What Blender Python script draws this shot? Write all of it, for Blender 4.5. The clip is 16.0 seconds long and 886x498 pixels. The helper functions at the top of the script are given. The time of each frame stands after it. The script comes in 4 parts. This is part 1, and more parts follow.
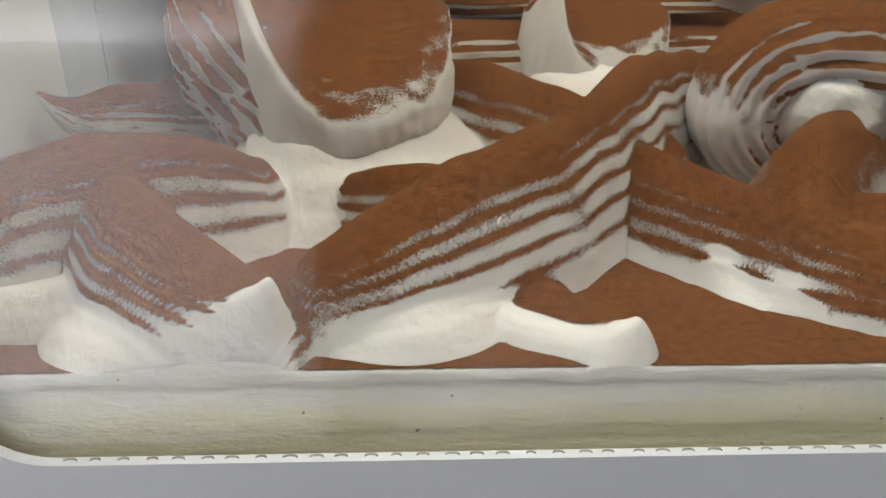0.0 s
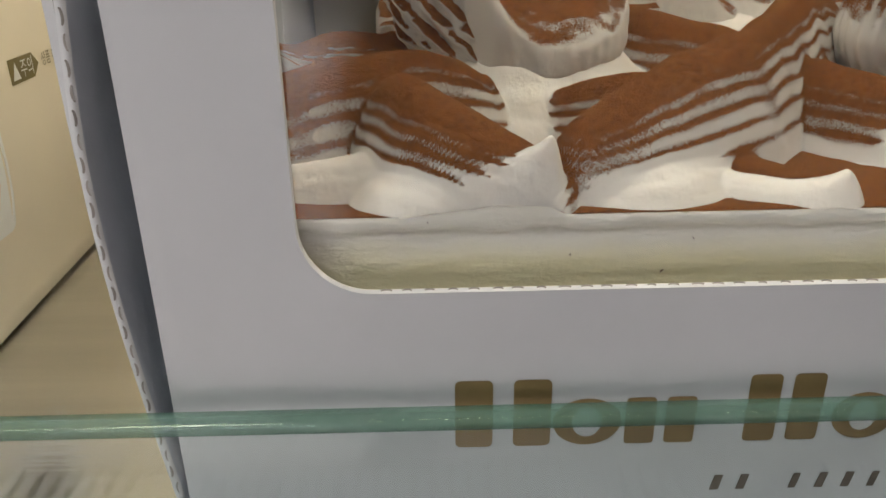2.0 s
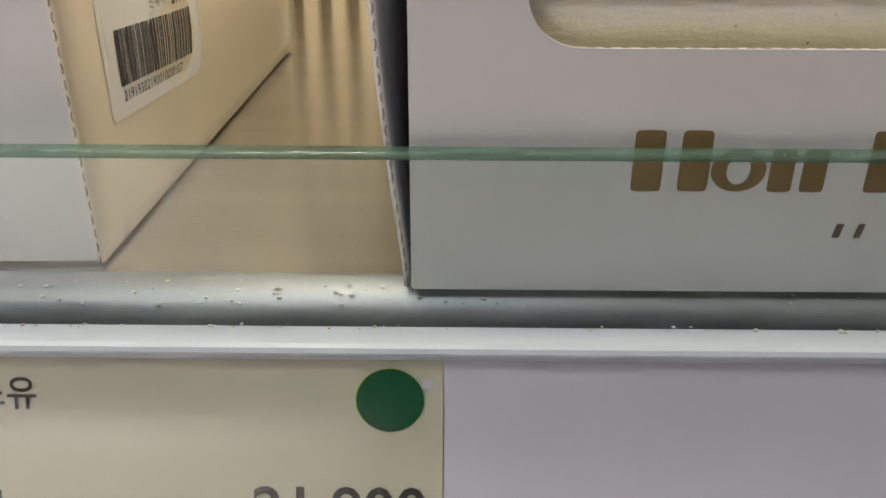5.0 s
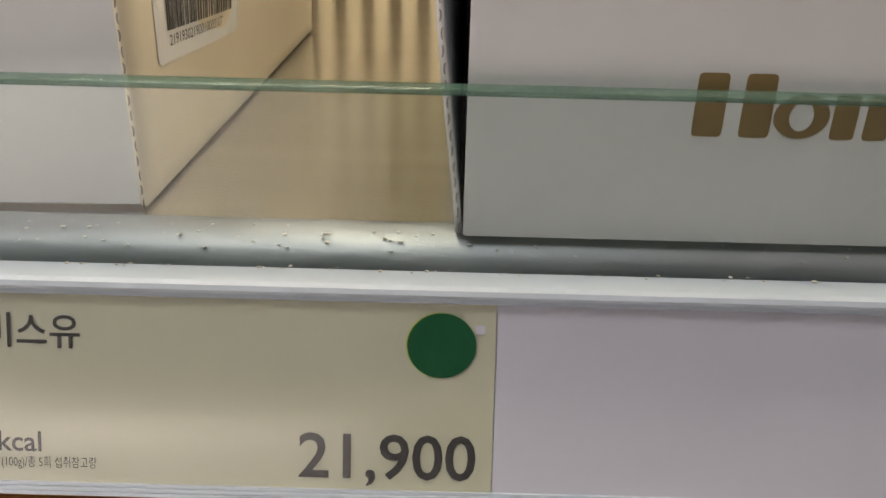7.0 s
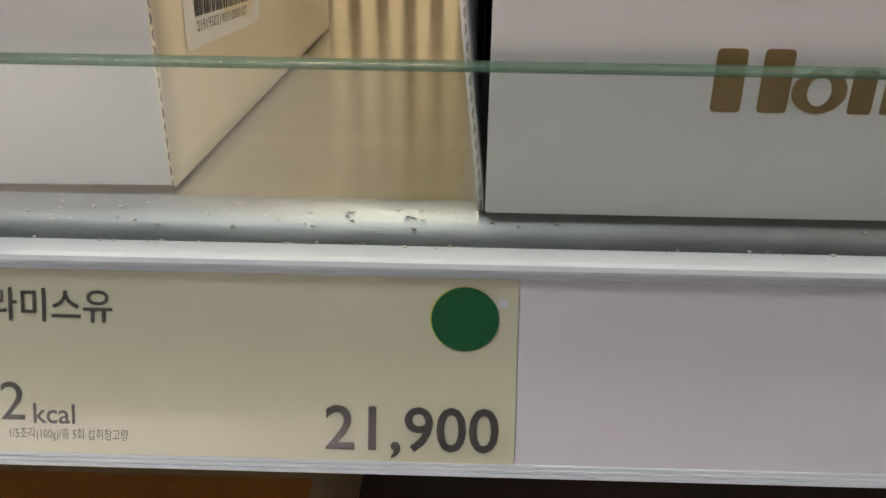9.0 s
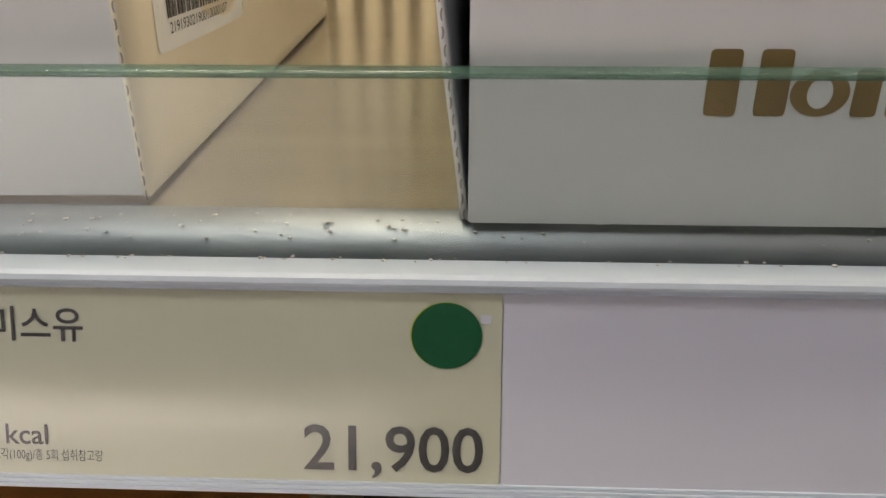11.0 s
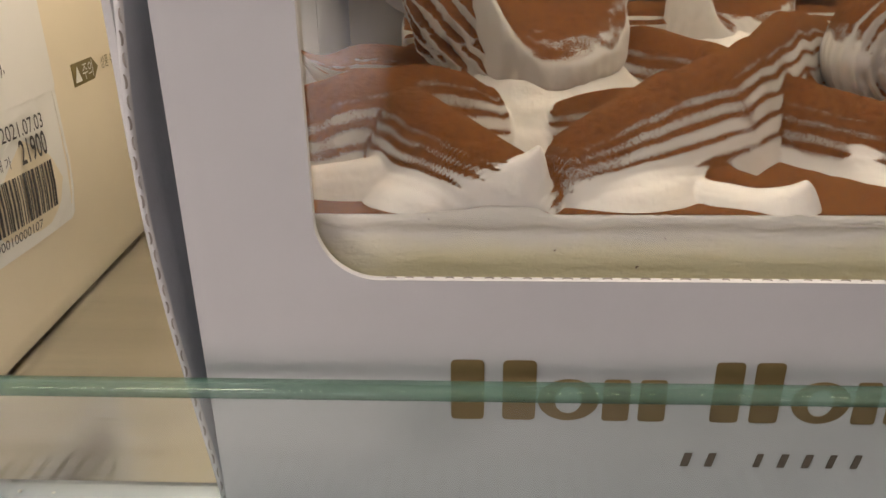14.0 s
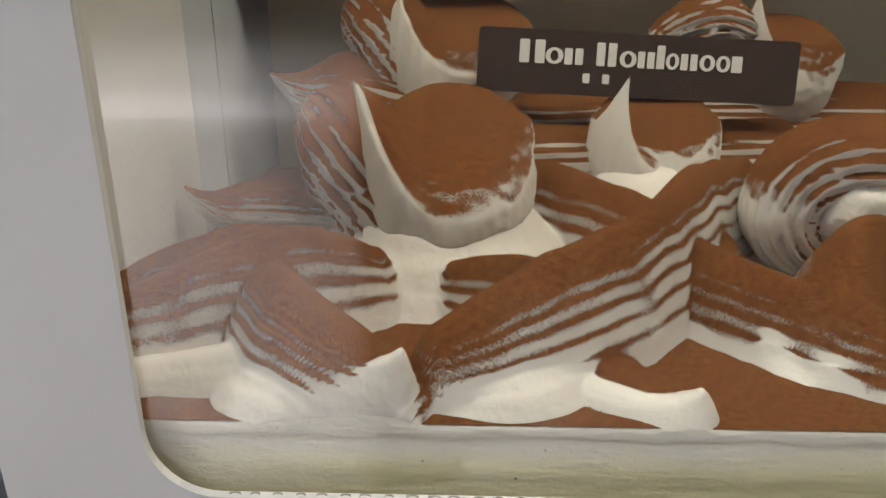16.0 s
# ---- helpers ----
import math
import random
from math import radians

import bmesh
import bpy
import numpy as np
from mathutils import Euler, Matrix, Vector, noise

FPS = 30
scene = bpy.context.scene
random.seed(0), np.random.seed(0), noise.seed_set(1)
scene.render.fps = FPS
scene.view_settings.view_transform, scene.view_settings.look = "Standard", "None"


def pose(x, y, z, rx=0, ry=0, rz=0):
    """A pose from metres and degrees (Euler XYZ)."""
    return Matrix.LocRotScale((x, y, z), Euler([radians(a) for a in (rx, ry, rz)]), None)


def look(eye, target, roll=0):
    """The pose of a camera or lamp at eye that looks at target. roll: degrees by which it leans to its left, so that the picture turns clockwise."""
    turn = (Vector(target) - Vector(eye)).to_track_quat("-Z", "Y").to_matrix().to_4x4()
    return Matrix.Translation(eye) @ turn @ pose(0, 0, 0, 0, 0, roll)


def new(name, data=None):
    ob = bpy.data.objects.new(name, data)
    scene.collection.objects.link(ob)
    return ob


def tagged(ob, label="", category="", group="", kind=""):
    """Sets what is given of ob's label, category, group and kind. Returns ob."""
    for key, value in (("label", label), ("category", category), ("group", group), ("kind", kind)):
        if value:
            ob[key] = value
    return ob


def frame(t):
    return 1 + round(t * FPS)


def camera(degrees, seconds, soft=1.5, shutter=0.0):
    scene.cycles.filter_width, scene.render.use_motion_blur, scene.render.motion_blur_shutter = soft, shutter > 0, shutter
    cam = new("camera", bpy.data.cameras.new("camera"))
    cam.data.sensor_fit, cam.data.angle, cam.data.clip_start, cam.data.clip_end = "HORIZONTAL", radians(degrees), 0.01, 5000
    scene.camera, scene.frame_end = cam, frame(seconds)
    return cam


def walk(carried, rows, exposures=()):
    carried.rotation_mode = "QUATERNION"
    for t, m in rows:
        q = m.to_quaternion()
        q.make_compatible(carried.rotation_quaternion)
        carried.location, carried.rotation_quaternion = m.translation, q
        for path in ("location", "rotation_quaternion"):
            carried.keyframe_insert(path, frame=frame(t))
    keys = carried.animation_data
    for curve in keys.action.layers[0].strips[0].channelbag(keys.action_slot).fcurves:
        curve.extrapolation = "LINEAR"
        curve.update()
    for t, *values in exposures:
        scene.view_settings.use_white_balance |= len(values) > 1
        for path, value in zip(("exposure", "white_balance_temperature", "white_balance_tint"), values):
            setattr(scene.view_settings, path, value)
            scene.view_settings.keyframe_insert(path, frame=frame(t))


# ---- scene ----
cam = camera(59.84, 16.0)
ROWS = [
    (0, -0.00129, -0.01041, 1.11545, 63.652, 0.381, -1.934),
    (0.5, -0.00395, -0.01607, 1.11792, 64.385, 0.255, -2.026),
    (1, -0.00628, -0.02165, 1.11292, 65.990, 0.158, -2.120),
    (1.5, -0.02071, -0.03266, 1.10648, 67.493, 0.288, -2.071),
    (2, -0.03652, -0.03910, 1.10206, 66.427, -0.940, -0.702),
    (2.5, -0.04867, -0.05009, 1.09567, 66.286, -0.237, -0.400),
    (3, -0.05659, -0.05793, 1.09228, 65.197, -0.036, -0.046),
    (3.5, -0.05967, -0.06588, 1.08824, 65.315, 0.108, 0.189),
    (4, -0.05954, -0.07384, 1.08315, 65.057, 0.265, 0.196),
    (4.5, -0.06328, -0.07703, 1.07924, 64.924, 0.323, 0.199),
    (5, -0.07006, -0.08348, 1.07645, 65.404, 0.227, 0.446),
    (7.5, -0.08276, -0.08827, 1.06106, 66.260, 1.583, 0.136),
    (8, -0.08376, -0.09202, 1.06000, 66.522, 1.197, 0.607),
    (10.5, -0.08206, -0.08809, 1.05791, 65.793, 0.361, 1.702),
    (11, -0.07696, -0.08243, 1.06248, 64.782, -0.251, 2.402),
    (11.5, -0.07168, -0.08123, 1.06211, 63.804, -0.626, 3.073),
    (12, -0.06990, -0.08358, 1.07101, 62.976, -1.481, 3.000),
    (12.5, -0.05862, -0.07314, 1.07977, 62.679, -2.101, 4.609),
    (13, -0.04548, -0.06762, 1.09557, 65.046, -2.778, 4.878),
    (13.5, -0.04019, -0.06284, 1.10023, 65.126, -1.688, 3.153),
    (14, -0.02958, -0.05422, 1.10783, 66.299, -0.754, 2.619),
    (14.5, -0.02274, -0.04251, 1.11234, 65.888, -0.763, 2.429),
    (15, -0.01352, -0.03774, 1.11791, 66.291, -1.722, 3.008),
    (15.5, -0.01136, -0.03239, 1.12262, 67.523, -1.068, 2.252),
    (16, -0.01027, -0.03023, 1.12634, 68.940, 0.095, 1.555),
]
walk(cam, [(t, pose(x, y, z, tilt, 0, yaw) @ pose(0, 0, 0, 0, 0, roll)) for t, x, y, z, tilt, roll, yaw in ROWS],
     [(0.0, 0.15, 5950, 7), (1.6, 0.15, 5950, 7), (2.0, 0.05, 6400, 10), (3.0, 0.05, 6650, 13), (5.0, 0.06, 6850, 13), (8.0, 0.06, 7050, 14), (11.0, 0.05, 7000, 14), (12.0, 0.0, 6950, 13), (12.5, 0.05, 6950, 15), (13.0, 0.14, 6950, 18), (13.6, 0.05, 7100, 18), (14.5, 0.05, 6750, 15), (15.0, 0.10, 6600, 12), (16.0, 0.08, 6350, 8)])

# ---- world and light ----
world = bpy.data.worlds.new("shop_air")
scene.world = world
world.use_nodes = True
world.node_tree.nodes["Background"].inputs[0].default_value = (0.80, 0.86, 1.0, 1)
world.node_tree.nodes["Background"].inputs[1].default_value = 0.05


def area(name, m, sx, sy, power, colour):
    data = bpy.data.lights.new(name, "AREA")
    data.shape, data.size, data.size_y, data.energy, data.color = "RECTANGLE", sx, sy, power, colour
    ob = new(name, data)
    ob.matrix_world = m
    return ob


# strip lamp under the upper shelf, and the shop's ceiling panels over the aisle
area("shelf_strip_light", pose(0.0, 0.103, 1.352, 2, 0, 0), 1.4, 0.05, 4.9, (1.0, 0.91, 0.76))
area("ceiling_panel_light", pose(-1.0, -0.9, 2.93), 1.2, 0.6, 18.8, (0.88, 0.94, 1.0))
area("ceiling_panel_light", pose(1.3, -1.2, 2.93), 1.2, 0.6, 7.0, (1.0, 0.82, 0.80))
# added fill lamp; brightens the pale aisle body that the window film mirrors
haze_lamp = area("haze_fill_lamp", look((-0.9, 0.2, 2.9), (-0.9, -1.0, 0.55)), 0.3, 0.3, 31, (1.0, 0.93, 0.95))
haze_lamp.data.spread = radians(45)


# ---- materials ----
def material(name):
    m = bpy.data.materials.new(name)
    m.use_nodes = True
    return m, m.node_tree, m.node_tree.nodes["Principled BSDF"]


def node(tree, kind, **values):
    n = tree.nodes.new(kind)
    for key, value in values.items():
        if key in n.inputs:
            n.inputs[key].default_value = value
    return n


def noise_node(tree, scale, detail=3.0, rough=0.55, stretch=(1, 1, 1)):
    at = tree.nodes.new("ShaderNodeTexCoord")
    mp = tree.nodes.new("ShaderNodeMapping")
    mp.inputs["Scale"].default_value = stretch
    n = node(tree, "ShaderNodeTexNoise", Scale=scale, Detail=detail, Roughness=rough)
    tree.links.new(at.outputs["Object"], mp.inputs["Vector"])
    tree.links.new(mp.outputs["Vector"], n.inputs["Vector"])
    return n


def ramp(tree, source, stops):
    r = tree.nodes.new("ShaderNodeValToRGB")
    while len(r.color_ramp.elements) < len(stops):
        r.color_ramp.elements.new(0.5)
    for e, (p, c) in zip(r.color_ramp.elements, stops):
        e.position, e.color = p, (*c, 1)
    tree.links.new(source, r.inputs["Fac"])
    return r


def bump(tree, bsdf, source, strength, distance):
    b = node(tree, "ShaderNodeBump", Strength=strength, Distance=distance)
    tree.links.new(source, b.inputs["Height"])
    tree.links.new(b.outputs["Normal"], bsdf.inputs["Normal"])
    return b


def surface(name, colour, rough=0.5, metal=0.0, vary=0.06, scale=60, grain=900, relief=0.15, depth=0.0003, stretch=(1, 1, 1), spec=0.5):
    """A surface with a broad mottling, a fine grain in its relief and slightly uneven gloss."""
    m, tree, bsdf = material(name)
    wide = noise_node(tree, scale, 4, 0.6, stretch)
    low = tuple(c * (1 - vary) for c in colour)
    high = tuple(min(1, c * (1 + vary)) for c in colour)
    r = ramp(tree, wide.outputs["Fac"], [(0.3, low), (0.7, high)])
    tree.links.new(r.outputs["Color"], bsdf.inputs["Base Color"])
    g = ramp(tree, wide.outputs["Fac"], [(0.3, (rough * 0.9,) * 3), (0.7, (min(1, rough * 1.1),) * 3)])
    tree.links.new(g.outputs["Color"], bsdf.inputs["Roughness"])
    bsdf.inputs["Metallic"].default_value = metal
    bsdf.inputs["Specular IOR Level"].default_value = spec
    fine = noise_node(tree, grain, 2, 0.5, stretch)
    bump(tree, bsdf, fine.outputs["Fac"], relief, depth)
    return m


def clear(name, tint, straight, rough=0.02):
    """A clear sheet: it lets light through with a tint, mirrors a little straight on and more at a slant."""
    m, tree, bsdf = material(name)
    tree.nodes.remove(bsdf)
    out = tree.nodes["Material Output"]
    thin = node(tree, "ShaderNodeBsdfTransparent", Color=(*tint, 1))
    gloss = node(tree, "ShaderNodeBsdfGlossy", Roughness=rough)
    f = node(tree, "ShaderNodeLayerWeight", Blend=0.5)
    power = tree.nodes.new("ShaderNodeMath")
    power.operation, power.inputs[1].default_value = "POWER", 5.0
    scale = tree.nodes.new("ShaderNodeMath")
    scale.operation, scale.inputs[1].default_value, scale.inputs[2].default_value = "MULTIPLY_ADD", 1 - straight, straight
    mix = tree.nodes.new("ShaderNodeMixShader")
    tree.links.new(f.outputs["Facing"], power.inputs[0])
    tree.links.new(power.outputs[0], scale.inputs[0])
    tree.links.new(scale.outputs[0], mix.inputs[0])
    tree.links.new(thin.outputs[0], mix.inputs[1])
    tree.links.new(gloss.outputs[0], mix.inputs[2])
    tree.links.new(mix.outputs[0], out.inputs["Surface"])
    return m


def dusted(name, cream, cocoa, edge, speckle, sifted=""):
    """Whipped cream with cocoa powder sifted on from above: the powder lies on what faces up.
    sifted: name of the mesh attribute that says how much powder fell where."""
    m, tree, bsdf = material(name)
    geo = tree.nodes.new("ShaderNodeNewGeometry")
    sep = tree.nodes.new("ShaderNodeSeparateXYZ")
    tree.links.new(geo.outputs["Normal"], sep.inputs[0])
    grain = noise_node(tree, 3000, 4, 0.8)
    patch = noise_node(tree, 170, 4, 0.6)

    def add(a, b, k):
        mu = tree.nodes.new("ShaderNodeMath")
        mu.operation, mu.inputs[2].default_value = "MULTIPLY_ADD", 0.0
        mu.inputs[1].default_value = k
        tree.links.new(b, mu.inputs[0])
        tree.links.new(a, mu.inputs[2])
        return mu.outputs[0]

    level = add(add(sep.outputs["Z"], grain.outputs["Fac"], speckle), patch.outputs["Fac"], 0.22)
    if sifted:
        fell = tree.nodes.new("ShaderNodeAttribute")
        fell.attribute_name = sifted
        missed = tree.nodes.new("ShaderNodeMath")
        missed.operation, missed.inputs[1].default_value = "SUBTRACT", 1.0
        tree.links.new(fell.outputs["Fac"], missed.inputs[0])
        level = add(level, missed.outputs[0], 1.1)
    cover = ramp(tree, level, [(edge, (0, 0, 0)), (min(1, edge + 0.05), (1, 1, 1))])
    # the sum runs past one, so it is halved before the ramp
    half = tree.nodes.new("ShaderNodeMath")
    half.operation, half.inputs[1].default_value = "MULTIPLY", 0.5
    tree.links.new(level, half.inputs[0])
    tree.links.new(half.outputs[0], cover.inputs["Fac"])
    dark, pale = tuple(c * 0.42 for c in cocoa), tuple(c * k for c, k in zip(cocoa, (1.30, 1.42, 1.6)))
    brown = ramp(tree, noise_node(tree, 900, 5, 0.75).outputs["Fac"], [(0.28, dark), (0.52, cocoa), (0.74, pale)])
    white = ramp(tree, noise_node(tree, 60, 3, 0.5).outputs["Fac"], [(0.3, tuple(c * 0.94 for c in cream)), (0.7, cream)])
    mix = tree.nodes.new("ShaderNodeMix")
    mix.data_type = "RGBA"
    tree.links.new(cover.outputs["Color"], mix.inputs["Factor"])
    tree.links.new(white.outputs["Color"], mix.inputs["A"])
    tree.links.new(brown.outputs["Color"], mix.inputs["B"])
    tree.links.new(mix.outputs["Result"], bsdf.inputs["Base Color"])
    rough = ramp(tree, cover.outputs["Color"], [(0.0, (0.42,) * 3), (1.0, (0.95,) * 3)])
    tree.links.new(rough.outputs["Color"], bsdf.inputs["Roughness"])
    bsdf.inputs["Specular IOR Level"].default_value = 0.3
    bsdf.inputs["Subsurface Weight"].default_value = 0.25
    bsdf.inputs["Subsurface Radius"].default_value = (1.0, 0.8, 0.6)
    bsdf.inputs["Subsurface Scale"].default_value = 0.004
    crumbly = tree.nodes.new("ShaderNodeMath")
    crumbly.operation = "MULTIPLY"
    tree.links.new(noise_node(tree, 1150, 5, 0.8).outputs["Fac"], crumbly.inputs[0])
    tree.links.new(cover.outputs["Color"], crumbly.inputs[1])
    whipped = tree.nodes.new("ShaderNodeMath")
    whipped.operation, whipped.inputs[1].default_value = "MULTIPLY_ADD", 0.06
    tree.links.new(noise_node(tree, 210, 5, 0.62).outputs["Fac"], whipped.inputs[0])
    tree.links.new(crumbly.outputs[0], whipped.inputs[2])
    bump(tree, bsdf, whipped.outputs[0], 1.0, 0.0090)
    return m


BOARD = surface("white_coated_board", (0.615, 0.61, 0.605), 0.42, vary=0.03, scale=25, grain=420, relief=0.08)
# brighter, yellower copy of the board: warm shelf light put into the colour
WARM_LIT_BOARD = surface("warm_lit_board", (0.80, 0.71, 0.52), 0.45, vary=0.03, scale=25, grain=420, relief=0.08)
BOARD_INSIDE = surface("plain_board", (0.84, 0.77, 0.60), 0.75, vary=0.05, scale=40, grain=700, relief=0.15)
# blue-grey holds the shade inside the box as colour
SHADED_BOARD = surface("shaded_board", (0.47, 0.50, 0.55), 0.8, vary=0.08, scale=60, grain=900, relief=0.2)
# dark tone that stands in for shade in the flute hollows and slit
HOLLOW_SHADE = surface("hollow_shade", (0.30, 0.27, 0.24), 0.9, vary=0.2, scale=300)
GOLD = surface("gold_brown_print", (0.30, 0.20, 0.085), 0.34, metal=0.35, vary=0.08, scale=90, grain=1500)
GREY_PRINT = surface("grey_brown_print", (0.16, 0.12, 0.085), 0.4, vary=0.08)
STEEL = surface("brushed_steel", (0.75, 0.76, 0.76), 0.20, metal=1.0, vary=0.10, scale=30, grain=260, relief=0.30, depth=0.0004, stretch=(0.05, 1.6, 1))
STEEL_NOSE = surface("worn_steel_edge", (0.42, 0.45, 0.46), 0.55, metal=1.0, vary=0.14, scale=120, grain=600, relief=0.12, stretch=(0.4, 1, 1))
RAIL = surface("white_plastic", (0.47, 0.54, 0.61), 0.32, vary=0.03, scale=20, grain=300, relief=0.05, stretch=(0.1, 1, 1))
CARD = surface("cream_card", (0.50, 0.515, 0.39), 0.5, vary=0.04, scale=25, grain=500, relief=0.05)
BLANK = surface("pale_lilac_strip", (0.545, 0.56, 0.63), 0.4, vary=0.04, scale=12, grain=500, relief=0.05)
GREEN = surface("green_dot_paper", (0.002, 0.088, 0.030), 0.6, vary=0.05, spec=0.15)
LIME = surface("lime_paper_edge", (0.42, 0.50, 0.06), 0.5)
INK = surface("grey_black_ink", (0.045, 0.045, 0.045), 0.5, vary=0.1)
STICKER = surface("thermal_paper", (0.80, 0.79, 0.72), 0.4, vary=0.02, scale=30)
THERMAL = surface("thermal_print", (0.05, 0.045, 0.04), 0.6, vary=0.25, scale=500)
OLIVE = surface("olive_gold_print", (0.20, 0.16, 0.055), 0.45)
ORANGE = surface("orange_carton", (0.80, 0.33, 0.075), 0.45, vary=0.08)
KRAFT = surface("pale_carton_edge", (0.78, 0.62, 0.36), 0.6)
LINER = surface("fridge_liner", (0.70, 0.69, 0.66), 0.45, vary=0.04, scale=6)
BACKING = surface("brown_back_panel", (0.36, 0.29, 0.19), 0.5, vary=0.1, scale=6)
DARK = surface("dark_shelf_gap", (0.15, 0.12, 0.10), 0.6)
GRILLE = surface("grey_grille", (0.40, 0.40, 0.41), 0.5, vary=0.1, scale=8)
SLAT = surface("cream_enamel", (0.70, 0.61, 0.41), 0.4, vary=0.05, scale=10)
FLOOR = surface("grey_floor", (0.42, 0.41, 0.40), 0.35, vary=0.12, scale=3, grain=60)
WALL = surface("shop_wall", (0.55, 0.55, 0.55), 0.7, vary=0.05, scale=2)
PLAQUE = surface("dark_chocolate", (0.045, 0.028, 0.024), 0.32, vary=0.15, scale=120, grain=700, relief=0.1)
PLAQUE_INK = surface("white_cocoa_butter_print", (0.64, 0.63, 0.62), 0.5)
CRUMB = surface("pale_flakes", (0.62, 0.60, 0.54), 0.8, vary=0.25, scale=900)
GLASS_EDGE = surface("green_glass_edge", (0.075, 0.150, 0.118), 0.12, vary=0.30, scale=55, grain=900, relief=0.12, stretch=(0.5, 1, 1), spec=0.9)


def see_through(m, share, tint):
    """Lets a share of the light pass straight through a body."""
    tree = m.node_tree
    mix = node(tree, "ShaderNodeMixShader", Fac=share)
    thin = node(tree, "ShaderNodeBsdfTransparent", Color=(*tint, 1))
    tree.links.new(tree.nodes["Principled BSDF"].outputs[0], mix.inputs[1])
    tree.links.new(thin.outputs[0], mix.inputs[2])
    tree.links.new(mix.outputs[0], tree.nodes["Material Output"].inputs["Surface"])


see_through(GLASS_EDGE, 0.58, (0.80, 0.90, 0.83))
GLASS = clear("clear_glass", (0.915, 0.945, 0.935), 0.035)
# grey tint added to the unseen lid film to dim light entering the box
LID_DIMMER = clear("dimming_film", (0.82, 0.82, 0.80), 0.045, 0.05)
FILM = clear("clear_film", (0.96, 0.96, 0.95), 0.045, 0.015)
CREAM = dusted("cocoa_dusted_cream", (0.67, 0.637, 0.59), (0.365, 0.127, 0.028), 0.495, 0.95)
PIPED = dusted("piped_cream", (0.67, 0.637, 0.59), (0.365, 0.127, 0.028), 0.39, 0.65, "powder")
KISS = dusted("kiss_cream", (0.67, 0.637, 0.59), (0.365, 0.127, 0.028), 0.62, 1.2)
PLEAT = dusted("pleat_cream", (0.67, 0.637, 0.59), (0.365, 0.127, 0.028), 0.32, 0.65)
COCOA = dusted("thick_cocoa", (0.67, 0.637, 0.59), (0.365, 0.127, 0.028), 0.30, 0.5)
CREAM_THIN = dusted("lightly_dusted_cream", (0.67, 0.637, 0.59), (0.365, 0.127, 0.028), 0.84, 1.2)


def sponge_material():
    """Side of the cake: white cream over pale yellow custard, with cocoa specks, deeper yellow towards the foot."""
    m, tree, bsdf = material("custard_and_cream")
    at = tree.nodes.new("ShaderNodeTexCoord")
    sep = tree.nodes.new("ShaderNodeSeparateXYZ")
    tree.links.new(at.outputs["Object"], sep.inputs[0])
    wav = noise_node(tree, 55, 4, 0.6, (1, 0.3, 2))
    mu = tree.nodes.new("ShaderNodeMath")
    mu.operation, mu.inputs[1].default_value = "MULTIPLY_ADD", 0.006
    tree.links.new(wav.outputs["Fac"], mu.inputs[0])
    tree.links.new(sep.outputs["Z"], mu.inputs[2])
    mr = node(tree, "ShaderNodeMapRange")
    for key, v in (("From Min", 1.040), ("From Max", 1.0655)):
        mr.inputs[key].default_value = v
    tree.links.new(mu.outputs[0], mr.inputs["Value"])
    lay = ramp(tree, mr.outputs["Result"], [(0.0, (0.82, 0.68, 0.30)), (0.20, (0.92, 0.80, 0.41)), (0.36, (0.95, 0.85, 0.49)), (0.62, (0.95, 0.88, 0.58)), (0.80, (0.92, 0.89, 0.79))])
    spots = ramp(tree, noise_node(tree, 900, 2, 0.5).outputs["Fac"], [(0.73, (0, 0, 0)), (0.79, (1, 1, 1))])
    mix = tree.nodes.new("ShaderNodeMix")
    mix.data_type = "RGBA"
    mix.inputs["B"].default_value = (0.16, 0.07, 0.025, 1)
    tree.links.new(spots.outputs["Color"], mix.inputs["Factor"])
    tree.links.new(lay.outputs["Color"], mix.inputs["A"])
    tree.links.new(mix.outputs["Result"], bsdf.inputs["Base Color"])
    bsdf.inputs["Roughness"].default_value = 0.5
    bsdf.inputs["Subsurface Weight"].default_value = 0.05
    bsdf.inputs["Subsurface Radius"].default_value = (1.0, 0.85, 0.5)
    bsdf.inputs["Subsurface Scale"].default_value = 0.008
    bump(tree, bsdf, noise_node(tree, 260, 4, 0.65, (1, 1, 2)).outputs["Fac"], 0.5, 0.0012)
    return m


SPONGE = sponge_material()


# ---- mesh helpers ----
def finish(name, bm, mat, parent=None, label="", smooth=False):
    me = bpy.data.meshes.new(name)
    bmesh.ops.recalc_face_normals(bm, faces=bm.faces)
    bm.to_mesh(me)
    bm.free()
    me.materials.append(mat)
    if smooth:
        me.polygons.foreach_set("use_smooth", [True] * len(me.polygons))
    ob = new(name, me)
    if parent:
        ob.parent = parent
    if label:
        ob["label"] = label
    return ob


def part(name, bm, mat, parent, label="", smooth=False):
    return finish(name, bm, mat, parent, label, smooth)


def thing(name, label, category, group="", kind="", at=(0, 0, 0)):
    ob = new(name)
    ob.location = at
    ob.empty_display_size = 0.02
    return tagged(ob, label, category, group, kind)


def block(x0, y0, z0, x1, y1, z1, edge=0.0, seg=2, bm=None):
    own = bm is None
    bm = bm or bmesh.new()
    made = bmesh.ops.create_cube(bm, size=1.0)["verts"]
    for v in made:
        v.co = (x0 + (v.co.x + 0.5) * (x1 - x0), y0 + (v.co.y + 0.5) * (y1 - y0), z0 + (v.co.z + 0.5) * (z1 - z0))
    if edge and own:
        bmesh.ops.bevel(bm, geom=bm.edges[:], offset=edge, segments=seg, affect="EDGES", profile=0.6)
    return bm


